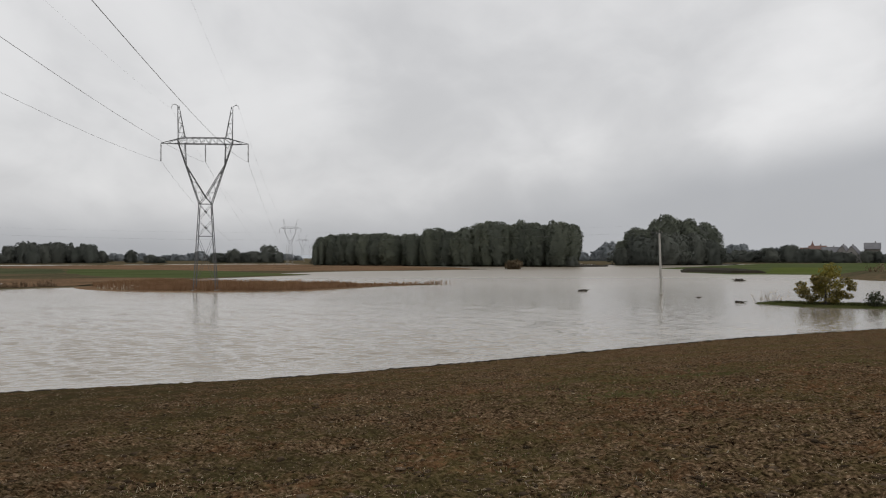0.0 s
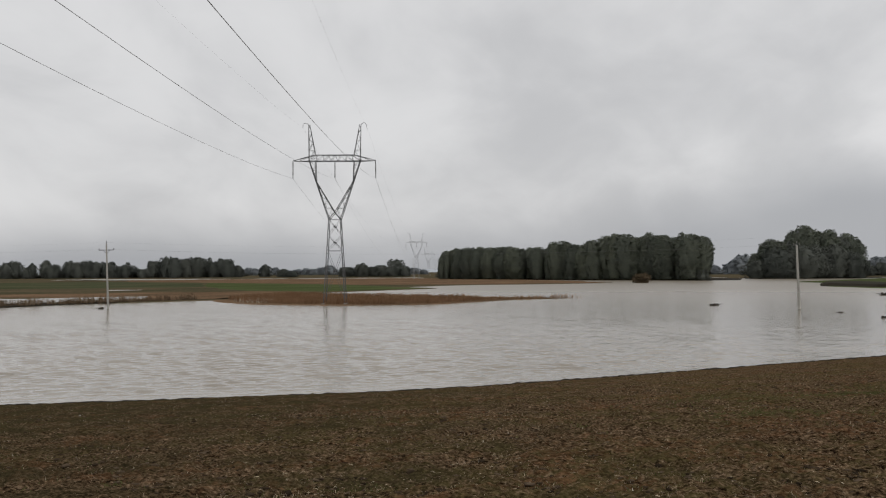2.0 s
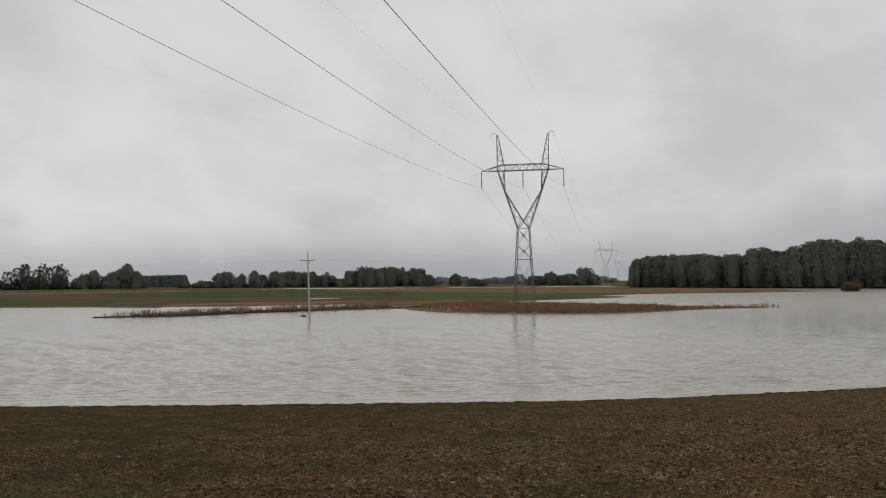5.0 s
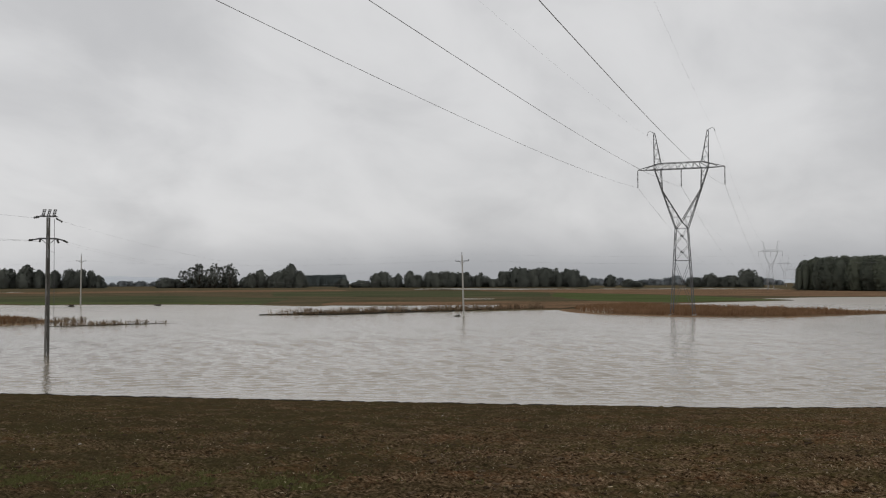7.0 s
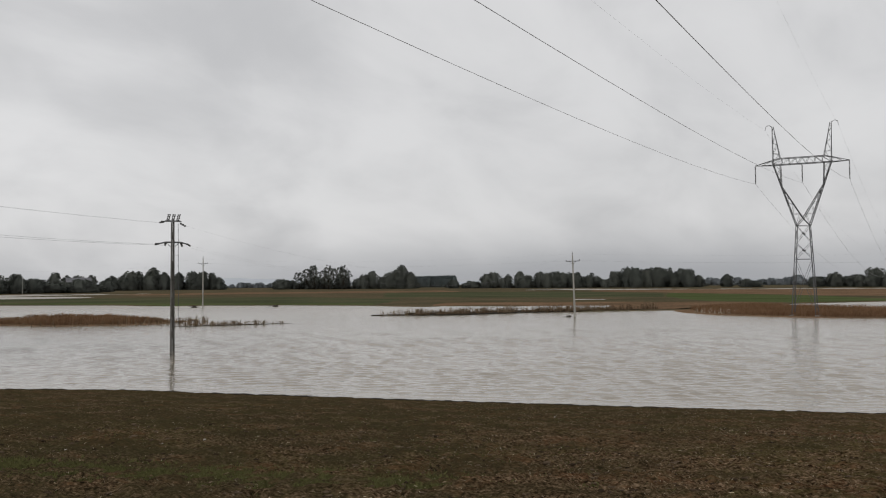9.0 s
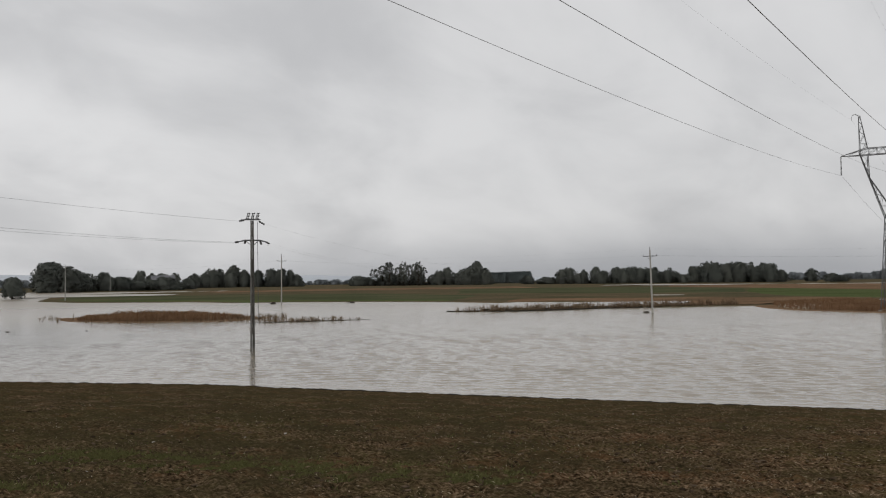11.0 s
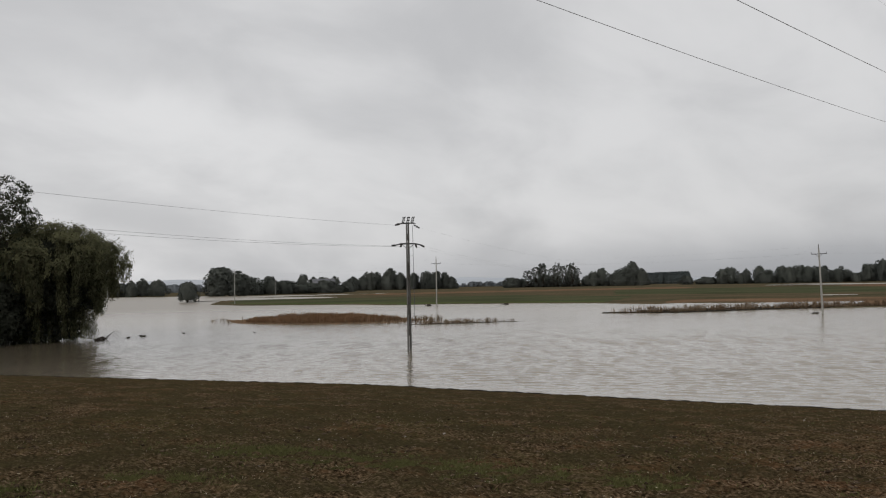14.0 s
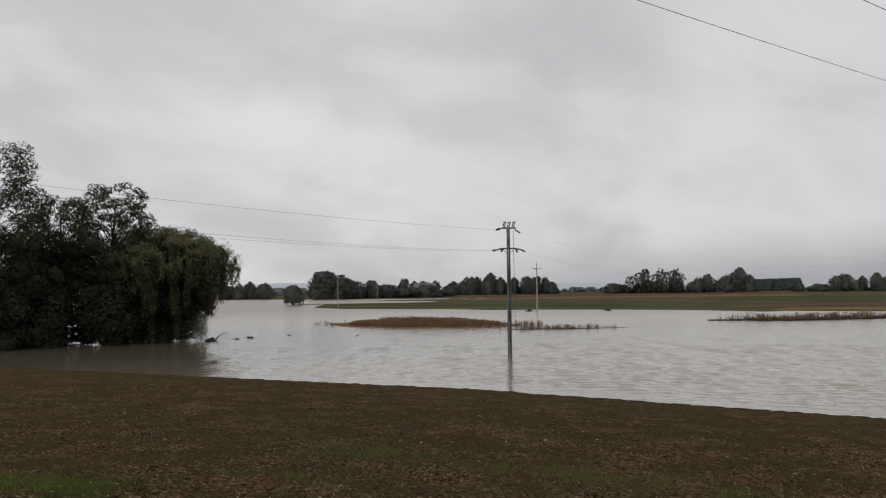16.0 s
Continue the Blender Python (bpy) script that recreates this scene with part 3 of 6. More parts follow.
low_land("field_green_edge", around((63.5, 300), (61.5, 279), (56, 260), (53.5, 240), (50.5, 240), (46, 233), (40.7, 222), (40.7, 234), (46, 246), (50.5, 254), (56, 277), (61, 298), (63, 312)), 0.23, M_GREEN, "fresh green margin of the grass strip", rim=1.0, seed=21)
low_land("field_stubble_near", around((37, 208), (31.2, 204), (30, 172), (22, 178), (18.5, 210), (16, 228), (20, 240), (28, 236), (36, 240)), 0.20, M_STUBBLE, "orange-brown maize stubble by the water", rim=1.0, seed=5)
low_land("field_stubble_far", around((13.2, 345), (5.4, 333), (1.2, 346), (-2.2, 366), (-0.5, 420), (4.8, 545), (8, 596), (10, 632), (20.5, 650), (27, 630), (27, 525), (22, 446), (18, 398)), 0.21, M_STUBBLE, "wide far stubble field, orange-brown", rim=1.0, seed=6)
low_land("field_stubble_west", around((45, 525), (35, 550), (36.5, 685), (49, 632), (56, 550), (55, 490)), 0.21, M_STUBBLE, "far stubble strip, orange-brown", rim=1.0, seed=18)
low_land("island_maize", [(-58, 148), (-50, 140), (-37, 135), (-28, 136), (-20, 140), (-10, 160), (-1, 168), (-12, 174), (-32, 182), (-52, 192), (-64, 200), (-66, 165)], 0.10, M_STUBBLE, "low island of flattened dry maize", "island", rim=1.2, seed=7)
low_land("spit_maize", [(-98, 113.5), (-88, 119.5), (-82.5, 136), (-68, 160), (-62, 166), (-66, 171), (-86, 143), (-92, 124)], 0.16, M_BANK, "narrow dark spit with standing maize stalks", "island", rim=0.7, seed=8, step=5, jitter=0.6)
low_land("island_west", [(-136, 66), (-124, 62), (-111, 65), (-103, 74), (-107, 84), (-118, 82), (-130, 74)], 0.10, M_STUBBLE, "low island of dry maize in the flood", "island", rim=1.0, seed=9, step=4, jitter=0.7)
low_land("spit_west", [(-96, 71), (-92, 77), (-89.2, 85), (-88.7, 86.5), (-91, 84), (-95, 78)], 0.03, M_BANK, "thin strip of drowned stalks", "island", rim=0.5, seed=10, step=3, jitter=0.4)
low_land("wood_floor", [(-86, 604), (-62, 556), (20, 462), (62, 430), (78, 440), (92, 510), (80, 640), (-100, 690)], 0.22, M_BANK, "dark ground under the poplar wood", "ground", rim=2.0, seed=11)
low_land("grove_floor", [(97, 502), (100, 490), (165, 512), (185, 560), (150, 600), (100, 580)], 0.22, M_BANK, "dark ground under the grove", "ground", rim=2.0, seed=12)
low_land("field_east", [(75, 276), (80, 250), (91, 248), (99, 239), (100, 225), (90, 185), (110, 160), (190, 150), (420, 260), (520, 760), (300, 800), (165, 640), (190, 540), (130, 440), (88, 366), (96, 330)], 0.20, M_GREEN, "flat meadow strip by the flood", rim=2.0, seed=13)
low_land("field_green_east", around((-19.6, 268), (-22.4, 262), (-23.5, 330), (-22.5, 400), (-20.0, 400)), 0.24, M_GREEN_BRIGHT, "bright green grass by the flood", rim=1.0, seed=19)
low_land("bank_east", [(102, 222), (94, 187), (112, 164), (190, 155), (300, 240), (300, 420), (180, 300)], 1.3, M_OLIVE, "brown reedy bank above the water", "bank", rim=9.0, seed=14)
low_land("dyke_east", [(76, 280), (82, 256), (90, 256), (98, 300), (98, 330), (86, 320)], 0.9, M_BANK, "dark grassy bank at the flood edge", "bank", rim=3.0, seed=15)
low_land("spit_east", [(34, 98), (36.5, 91.5), (39.5, 89.2), (43, 87.5), (60, 81), (61, 86), (50, 92), (43, 96), (38, 100)], 0.18, M_GRASS, "grassy spit with shrubs in the flood", "island", rim=0.8, seed=16, step=3, jitter=0.5)


def build_hills():
    """Low hills along the horizon, pale with haze painted into their colour."""
    sh = Shell()
    az, lower, upper = np.arange(-40, 100, 0.5), [], []
    for i, a in enumerate(az):
        h = 13 + 9 * noise.fractal((a * 0.11, 0.0, 0.0), 1.0, 2.0, 4) + 18 * math.exp(-((a - 49) / 5) ** 2) + 30 * math.exp(-((a - 67) / 6) ** 2)
        p = polar(a, 3900)
        upper.append((p.x, p.y, max(5.0, h)))
        q = polar(a, 3300)
        lower.append((q.x, q.y, -1.0))
    n = len(az)
    back = [(x * 1.15, y * 1.15, -1.0) for x, y, _ in upper]
    faces = [(i, i + 1, n + i + 1, n + i) for i in range(n - 1)] + [(n + i, n + i + 1, 2 * n + i + 1, 2 * n + i) for i in range(n - 1)]
    sh.add(lower + upper + back, faces)
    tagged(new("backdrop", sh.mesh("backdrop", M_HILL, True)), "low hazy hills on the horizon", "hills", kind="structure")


build_hills()


def flood_patch(name, points, z, label, seed, step=6.0, jitter=0.8):
    """A shallow sheet of standing water on a field."""
    bm = bmesh.new()
    ring = wander(points, random.Random(seed), step, jitter)
    face = bm.faces.new([bm.verts.new((x, y, z)) for x, y in ring])
    bm.normal_update()
    if face.normal.z < 0:
        face.normal_flip()
    bmesh.ops.triangulate(bm, faces=[face])
    me = bpy.data.meshes.new(name)
    bm.to_mesh(me)
    bm.free()
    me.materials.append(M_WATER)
    return tagged(new(name, me), label, "water", kind="structure")


flood_patch("water_furrow", [(-97, 121), (-92.5, 129), (-89.5, 139), (-83, 150), (-79, 162), (-84, 173), (-87, 179), (-97, 172), (-106, 163), (-118, 160), (-117, 149), (-108, 134)], 0.245, "flooded furrow behind the maize spit", 41)
flood_patch("water_strip", around((31.2, 712), (29.5, 672), (27.8, 622), (24.6, 600), (22.2, 640), (22.2, 672), (25, 676), (28, 725)), 0.42, "long sheet of standing water before the far trees", 42, 20, 4)
flood_patch("water_sheet", around((57.3, 432), (58, 405), (60, 398), (63, 392), (66, 390), (66, 470), (62, 474), (59, 462)), 0.245, "wide sheet of flood water behind the grass strip", 44, 10, 2)
flood_patch("water_sliver", around((28.2, 266), (26.2, 270), (26.2, 275), (28.1, 279)), 0.245, "thin puddle on the green strip", 43, 4, 0.5)


# ---- power lines ----
LINE = Vector((-0.137, 0.9906, 0)).normalized()
ACROSS = Vector((LINE.y, -LINE.x, 0))
LINE_TURN = math.degrees(math.atan2(-LINE.x, LINE.y))


def strut(name, p, q, r, parent, r1=None, mat=None):
    return part(name, Shell().tube(p, q, r, r1, 4), mat or M_STEEL, parent)


def lattice(parent, a0, a1, b0, b1, count, r, mat=None):
    """Zigzag braces between two rails, each a bar of its own."""
    a0, a1, b0, b1 = (Vector(p) for p in (a0, a1, b0, b1))
    for i in range(count):
        s, t = i / count, (i + 1) / count
        p, q = (a0.lerp(a1, s), b0.lerp(b1, t)) if i % 2 == 0 else (b0.lerp(b1, s), a0.lerp(a1, t))
        strut("brace", p, q, r, parent, mat=mat)


def pylon(m, label, steel):
    """A lattice pylon with a slim body, a Y-shaped head, a crossarm and two peaks."""
    t = thing("pylon", m, label, "pylon", "pylons of the power line")
    base, waist, zw = 1.72, 0.92, 13.4

    def width(z):
        return base + (waist - base) * z / zw

    for sx in (-1, 1):
        for sy in (-1, 1):
            part("leg", Shell().tube((sx * base, sy * base, -1.2), (sx * waist, sy * waist, zw), 0.070, 0.062, 5), steel, t)
    levels = [0.8, 8.45, 10.9, zw]
    for axis in (0, 1):
        for s in (-1, 1):
            for z0, z1 in zip(levels, levels[1:]):
                w0, w1 = width(z0), width(z1)
                bars = [((d * w0, s * w0, z0), (-d * w1, s * w1, z1), 0.032, "brace") for d in (-1, 1)] + ([((-w1, s * w1, z1), (w1, s * w1, z1), 0.042, "cross_bar")] if z1 != 10.9 else [])
                for p, q, r, name in bars:
                    if axis:
                        p, q = (p[1], p[0], p[2]), (q[1], q[0], q[2])
                    strut(name, p, q, r, t, mat=steel)
                w = (w0 * w1 * 2) / (w0 + w1)
                z = z0 + (z1 - z0) * w0 / (w0 + w1)
                c = (0, s * w, z) if not axis else (s * w, 0, z)
                part("gusset_plate", Shell().box(*c, 0.26 if not axis else 0.03, 0.03 if not axis else 0.26, 0.26), steel, t)
    for s in (-1, 1):
        # one limb of the head: from the waist out to the knee, then up to the crossarm
        for sy in (-1, 1):
            y0, y1 = sy * waist, sy * 0.55
            outer = [(s * waist, y0, zw), (s * 3.02, y1, 19.6), (s * 4.05, y1, 22.75)]
            inner = [(0, y0 * 0.95, 14.5), (s * 2.92, y1, 19.4), (s * 3.05, y1, 22.75)]
            part("head_limb", Shell().chain(outer, [0.085, 0.08, 0.075], 4), steel, t)
            part("head_limb", Shell().chain(inner, [0.075, 0.07, 0.065], 4), steel, t)
            strut("brace", (s * waist, y0, zw), (0, y0 * 0.95, 14.5), 0.06, t, mat=steel)
            lattice(t, outer[0], outer[1], inner[0], inner[1], 7, 0.033, steel)
            lattice(t, outer[1], outer[2], inner[1], inner[2], 4, 0.033, steel)
        for k in range(7):
            z = 14.6 + k * 1.2
            x = s * float(np.interp(z, [zw, 19.6, 22.75], [waist, 3.02, 4.05]))
            yy = float(np.interp(z, [zw, 19.6], [waist, 0.55]))
            strut("cross_bar", (x, -yy, z), (x, yy, z), 0.035, t, mat=steel)
        pk = Vector((s * 4.15, 0, 28.5))
        for sy in (-1, 1):
            outer = [(s * 4.05, sy * 0.55, 22.75), (s * 4.15, sy * 0.08, 28.5)]
            inner = [(s * 3.05, sy * 0.55, 23.6), (s * 3.95, sy * 0.08, 28.5)]
            strut("peak_rail", outer[0], outer[1], 0.055, t, 0.045, steel)
            strut("peak_rail", inner[0], inner[1], 0.055, t, 0.045, steel)
            lattice(t, outer[0], outer[1], inner[0], inner[1], 7, 0.03, steel)
        part("earth_wire_hook", Shell().chain([pk, (s * 4.6, 0, 28.75), (s * 5.0, 0, 28.6), (s * 5.1, 0, 28.0)], [0.06, 0.05, 0.04, 0.03], 4), steel, t)
    for sy in (-0.55, 0.55):
        part("crossarm_rail", Shell().chain([(-6.65, 0, 22.7), (-4.05, sy, 22.65), (4.05, sy, 22.65), (6.5, 0, 22.7)], [0.05, 0.07, 0.07, 0.05], 4), steel, t)
        part("crossarm_rail", Shell().chain([(-6.65, 0, 22.75), (-3.2, sy, 23.6), (3.2, sy, 23.6), (6.5, 0, 22.75)], [0.045, 0.065, 0.065, 0.045], 4), steel, t)
        lattice(t, (-4.05, sy, 22.65), (4.05, sy, 22.65), (-3.2, sy, 23.6), (3.2, sy, 23.6), 14, 0.035, steel)
        for s in (-1, 1):
            lattice(t, (s * 4.05, sy, 22.65), (s * 6.5, 0, 22.7), (s * 3.2, sy, 23.6), (s * 6.5, 0, 22.78), 3, 0.025, steel)
    for i in range(9):
        x = -4 + i
        strut("cross_bar", (x, -0.55, 22.65), (x, 0.55, 22.65), 0.03, t, mat=steel)
    for x in (-6.65, 0.0, 6.45):
        part("insulator_string", Shell().disc_stack((x, 0, 22.65), (x, 0, 19.95), 0.13, 15), M_GLASS, t, "dark string of disc insulators")
    for sx in (-1, 1):
        for sy in (-1, 1):
            part("footing", Shell().box(sx * (base + 0.05), sy * (base + 0.05), -0.2, 0.7, 0.7, 0.9, 0.7), M_CONCRETE, t)
    return t


PYLON_NEAR = Vector((-36.5, 139.7, 0))
BACK_WAY, BACK_SPAN = Vector((-0.1774, 0.9841, 0)), 425.0
PYLON_BACK = PYLON_NEAR - BACK_WAY * BACK_SPAN
PYLON_FAR = polar(9.53, 567)
PYLON_LAST = polar(8.78, 966)
PYLON_END = polar(8.35, 1450)
LAST_TURN = 0.0
pylon(Matrix.Translation(PYLON_NEAR) @ pose(0, 0, 0, 0, 0, LINE_TURN), "tall grey steel lattice pylon standing at the flood's edge", M_STEEL)
first = pylon(Matrix.Translation(PYLON_FAR + Vector((0, 0, 0.2))) @ pose(0, 0, 0, 0, 0, LINE_TURN), "steel lattice pylon far across the fields, paled by haze", M_STEEL_HAZED)
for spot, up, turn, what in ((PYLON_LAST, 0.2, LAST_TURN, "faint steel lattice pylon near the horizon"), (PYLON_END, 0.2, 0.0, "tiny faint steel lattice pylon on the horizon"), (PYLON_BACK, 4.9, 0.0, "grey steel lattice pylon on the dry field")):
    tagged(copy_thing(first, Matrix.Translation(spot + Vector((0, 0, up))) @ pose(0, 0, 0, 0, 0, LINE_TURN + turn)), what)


def cable(p0, p1, sag, r, label, n=28, group="overhead wires"):
    p0, p1 = Vector(p0), Vector(p1)
    cv = bpy.data.curves.new("power_cable", "CURVE")
    cv.dimensions, cv.bevel_depth, cv.bevel_resolution = "3D", r, 1
    sp = cv.splines.new("POLY")
    sp.points.add(n)
    for i in range(n + 1):
        s = i / n
        p = p0.lerp(p1, s)
        sp.points[i].co = (p.x, p.y, p.z - 4 * sag * s * (1 - s), 1)
    cv.materials.append(M_WIRE)
    return tagged(new("power_cable", cv), label, "cable", group)


def back_span(lat, z_near, drop, dip, z_end, r, label):
    """A wire of the long span behind the viewpoint: a parabola from the near pylon that rises to the back pylon's arm."""
    o, reach, low = ACROSS * lat, BACK_SPAN, 157.0
    slope, bend = (drop - 4 * dip) / low, 4 * dip / low ** 2
    rest = (z_end - z_near - slope * reach - bend * reach ** 2) / (reach - low) ** 2
    line = bpy.data.curves.new("power_cable", "CURVE")
    line.dimensions, line.bevel_depth, line.bevel_resolution = "3D", r, 1
    sp, n = line.splines.new("POLY"), 110
    sp.points.add(n)
    for i in range(n + 1):
        d = reach * i / n
        p = PYLON_NEAR + o - BACK_WAY * d
        sp.points[i].co = (p.x, p.y, z_near + slope * d + bend * d * d + rest * max(0.0, d - low) ** 2, 1)
    line.materials.append(M_WIRE)
    return tagged(new("power_cable", line), label, "cable", "overhead wires")


for lat, drop in ((-6.65, -5.31), (0.0, -6.75), (6.45, -9.56)):
    o = ACROSS * lat
    back_span(lat, 19.95 if lat else 19.8, drop, 1.24, 24.85, 0.012, "grey phase conductor sagging between pylons")
    cable(PYLON_NEAR + o + Vector((0, 0, 19.95)), PYLON_FAR + o + Vector((0, 0, 20.1)), 13.5, 0.013, "dark phase conductor running to the far pylon", 48)
    cable(PYLON_FAR + o + Vector((0, 0, 20.1)), PYLON_LAST + o + Vector((0, 0, 20.1)), 13.0, 0.03, "thin phase conductor near the horizon", 24)
for lat in (-5.1, 5.1):
    o = ACROSS * lat
    back_span(lat, 28.0, -7.5, 1.0, 32.9, 0.0035, "thin earth wire between pylon peaks")
    cable(PYLON_NEAR + o + Vector((0, 0, 28.0)), PYLON_FAR + o + Vector((0, 0, 28.2)), 11.0, 0.007, "thin earth wire to the far pylon", 40)


def small_pole(m, height, label, arm_turn=0.0, arm=1.7, leg=0.16, arm_z=None):
    """A concrete pole of the village line: a tapered shaft, a crossarm and pin insulators."""
    t = thing("utility_pole", m, label, "utility pole", "poles of the village line")
    part("shaft", Shell().tube((0, 0, -1.0), (0, 0, height - 0.5), leg, leg * 0.62, 10), M_CONCRETE, t, smooth=False)
    az = height - 1.4 if arm_z is None else arm_z
    turn = Matrix.Rotation(radians(arm_turn), 3, "Z")
    if arm:
        sh = Shell()
        a, b = turn @ Vector((-arm / 2, 0, az)), turn @ Vector((arm / 2, 0, az))
        sh.tube(a, b, 0.05, n=5)
        sh.tube(turn @ Vector((-arm / 4, 0, az)), (0, 0, az - 0.55), 0.025, n=4)
        sh.tube(turn @ Vector((arm / 4, 0, az)), (0, 0, az - 0.55), 0.025, n=4)
        part("crossarm", sh, M_STEEL, t)
        spots = [a, b]
    else:
        spots = []
    part("top_pin", Shell().tube((0, 0, height - 0.6), (0, 0, height - 0.2), 0.04, n=5), M_STEEL, t)
    for p in spots + [Vector((0, 0, height - 0.25))]:
        part("insulator", Shell().disc_stack(p, p + Vector((0, 0, 0.26)), 0.075, 2), M_GLASS, t)
    return t


def leaning(x, y, tip_dx, tip_dy, height):
    """A pole's place, with its top moved sideways by some decimetres."""
    up = Vector((tip_dx, tip_dy, height)).normalized()
    q = Vector((0, 0, 1)).rotation_difference(up)
    return Matrix.Translation((x, y, 0)) @ q.to_matrix().to_4x4()


POLE_A, POLE_B, POLE_D = Vector((29.6, 123.0, 0)), Vector((-66.0, 123.5, 0)), Vector((-172.0, 138.5, 0))
POLE_E, POLE_F, POLE_G = Vector((-272.5, 135.0, 0)), Vector((-385.6, 132.9, 0)), Vector((-541.9, 298.2, 0))
t = thing("utility_pole", leaning(29.6, 123.0, -0.22, 0.0, 8.7), "pale leaning concrete pole standing in the flood", "utility pole", "poles of the village line")
part("shaft", Shell().tube((0, 0, -1.0), (0, 0, 8.3), 0.20, 0.13, 10), M_CONCRETE, t)
part("top_bracket", Shell().tube((-0.35, 0, 8.25), (0.35, 0, 8.25), 0.04, n=5).tube((0, 0, 8.2), (0, 0, 8.55), 0.04, n=5), M_STEEL, t)
for x, z in ((-0.35, 8.25), (0.35, 8.25), (0.0, 8.5)):
    part("insulator", Shell().disc_stack((x, 0, z), (x, 0, z + 0.28), 0.085, 2), M_CONCRETE, t)
small_pole(leaning(-66.0, 123.5, -0.30, 0.0, 9.8), 9.9, "slim concrete pole with a crossarm in the water", 20, 2.0, 0.17, 8.5)
small_pole(leaning(-172.0, 138.5, 0.1, 0, 12), 12.0, "tall slim pole with a crossarm in the flood", 35, 2.2, 0.17, 10.3)
small_pole(leaning(-272.5, 135.0, 0, 0, 11), 11.4, "distant slim pole at the water's edge", 10, 1.6, 0.14)
small_pole(leaning(-385.6, 132.9, 0, 0, 6), 7.5, "distant short pole in the flood", 10, 1.2, 0.14)
small_pole(leaning(*polar(9.75, 600).xy, 0, 0, 12), 13.6, "slim far mast beside the pylon", 0, 0.0, 0.16)
small_pole(leaning(-541.9, 298.2, 0, 0, 10), 11.3, "far pole before the trees", 0, 0.0, 0.16)


def switch_pole(m):
    """Twin-shafted pole with a crossarm and an air switch on top."""
    t = thing("switch_pole", m, "weathered twin concrete pole with a switch on top, standing in water", "utility pole")
    for s in (-1, 1):
        sh = Shell()
        zs, xs = [-1.2, 2.9, 10.0], [0.10, 0.085, 0.068]
        sh.chain([(s * x, 0, z) for z, x in zip(zs, xs)], [0.088, 0.08, 0.062], 8)
        # the left shaft takes the paler concrete
        part("shaft", sh, M_CONCRETE_DARK if s > 0 else M_CONCRETE_MID, t)
    for z, h in ((1.5, 0.5), (3.6, 1.5), (6.3, 1.5), (9.0, 0.5)):
        part("spacer", Shell().box(0, 0, z, 0.13, 0.14, h), M_CONCRETE_DARK, t)
    rod = Shell().tube((0.45, 0.05, 2.2), (0.40, 0.05, 9.9), 0.018, n=5)
    for z in (2.4, 5.0, 7.5):
        rod.tube((0.1, 0, z), (0.45, 0.05, z), 0.015, n=4)
    part("switch_rod", rod, M_STEEL, t)
    arm = Shell()
    arm.chain([(-1.0, 0, 8.36), (-0.55, 0, 8.47), (0.55, 0, 8.47), (1.0, 0, 8.36)], [0.05, 0.065, 0.065, 0.05], 5)
    arm.tube((-0.5, 0, 8.45), (0, 0, 8.0), 0.03, n=4).tube((0.5, 0, 8.45), (0, 0, 8.0), 0.03, n=4)
    part("crossarm", arm, M_STEEL, t)
    for a, b in (((-1.0, 0, 8.36), (-1.25, -0.45, 8.30)), ((1.0, 0, 8.36), (1.3, 0.4, 8.22)), ((-0.5, 0, 8.42), (-0.55, -0.6, 8.22)), ((0.6, 0, 8.42), (0.7, 0.6, 8.2))):
        part("strain_insulator", Shell().disc_stack(a, b, 0.085, 3), M_GLASS, t)
    top = Shell()
    top.box(0, 0, 10.08, 1.1, 0.35, 0.09)
    top.tube((-0.85, 0, 10.06), (0.65, 0, 10.06), 0.04, n=5)
    part("switch_frame", top, M_STEEL, t)
    for x in (-0.36, 0.0, 0.36):
        for dx in (-0.06, 0.06):
            part("switch_insulator", Shell().disc_stack((x + dx, 0, 10.12), (x + dx + 0.12, 0, 10.60), 0.075, 4), M_GLASS, t)
        part("switch_blade", Shell().tube((x - 0.02, 0, 10.52), (x + 0.22, 0, 10.60), 0.022, n=4), M_STEEL, t)
    for a, b in (((-0.6, 0, 10.02), (-0.95, -0.5, 9.92)), ((0.5, 0, 9.95), (0.95, 0.5, 9.72))):
        part("strain_insulator", Shell().disc_stack(a, b, 0.085, 3), M_GLASS, t)
    return t


POLE_C = Vector((-57.25, 43.17, 0))
ARM_TURN = 53.0
switch_pole(Matrix.Translation(POLE_C) @ pose(0, 0, 0, 0, 0, ARM_TURN))
SIDE = Vector((math.cos(radians(ARM_TURN)), math.sin(radians(ARM_TURN)), 0))
POLE_H = Vector((-26.0, -20.0, 3.9))
small_pole(Matrix.Translation(POLE_H), 6.9, "concrete pole on the near field", 60, 2.0, 0.17, 5.5)
for off, z0, z1, sag in ((-0.9, 9.95, 10.35, 0.55), (-1.2, 8.32, 9.6, 0.75), (-0.55, 8.25, 9.2, 0.75)):
    cable(POLE_C + SIDE * off + Vector((0, 0, z0)), Vector((POLE_H.x + off * 0.4, POLE_H.y, z1)), sag, 0.0058, "thin wire of the village line", 24).data.materials[0] = M_WIRE_DARK
for off, z0, dx, z1 in ((0.95, 9.72, 0.0, 9.6), (1.3, 8.22, 0.8, 8.6), (0.7, 8.2, -0.8, 8.6)):
    cable(POLE_C + SIDE * off + Vector((0, 0, z0)), POLE_B + Vector((dx, 0, z1)), 3.4, 0.003, "slack thin wire of the village line", 24)
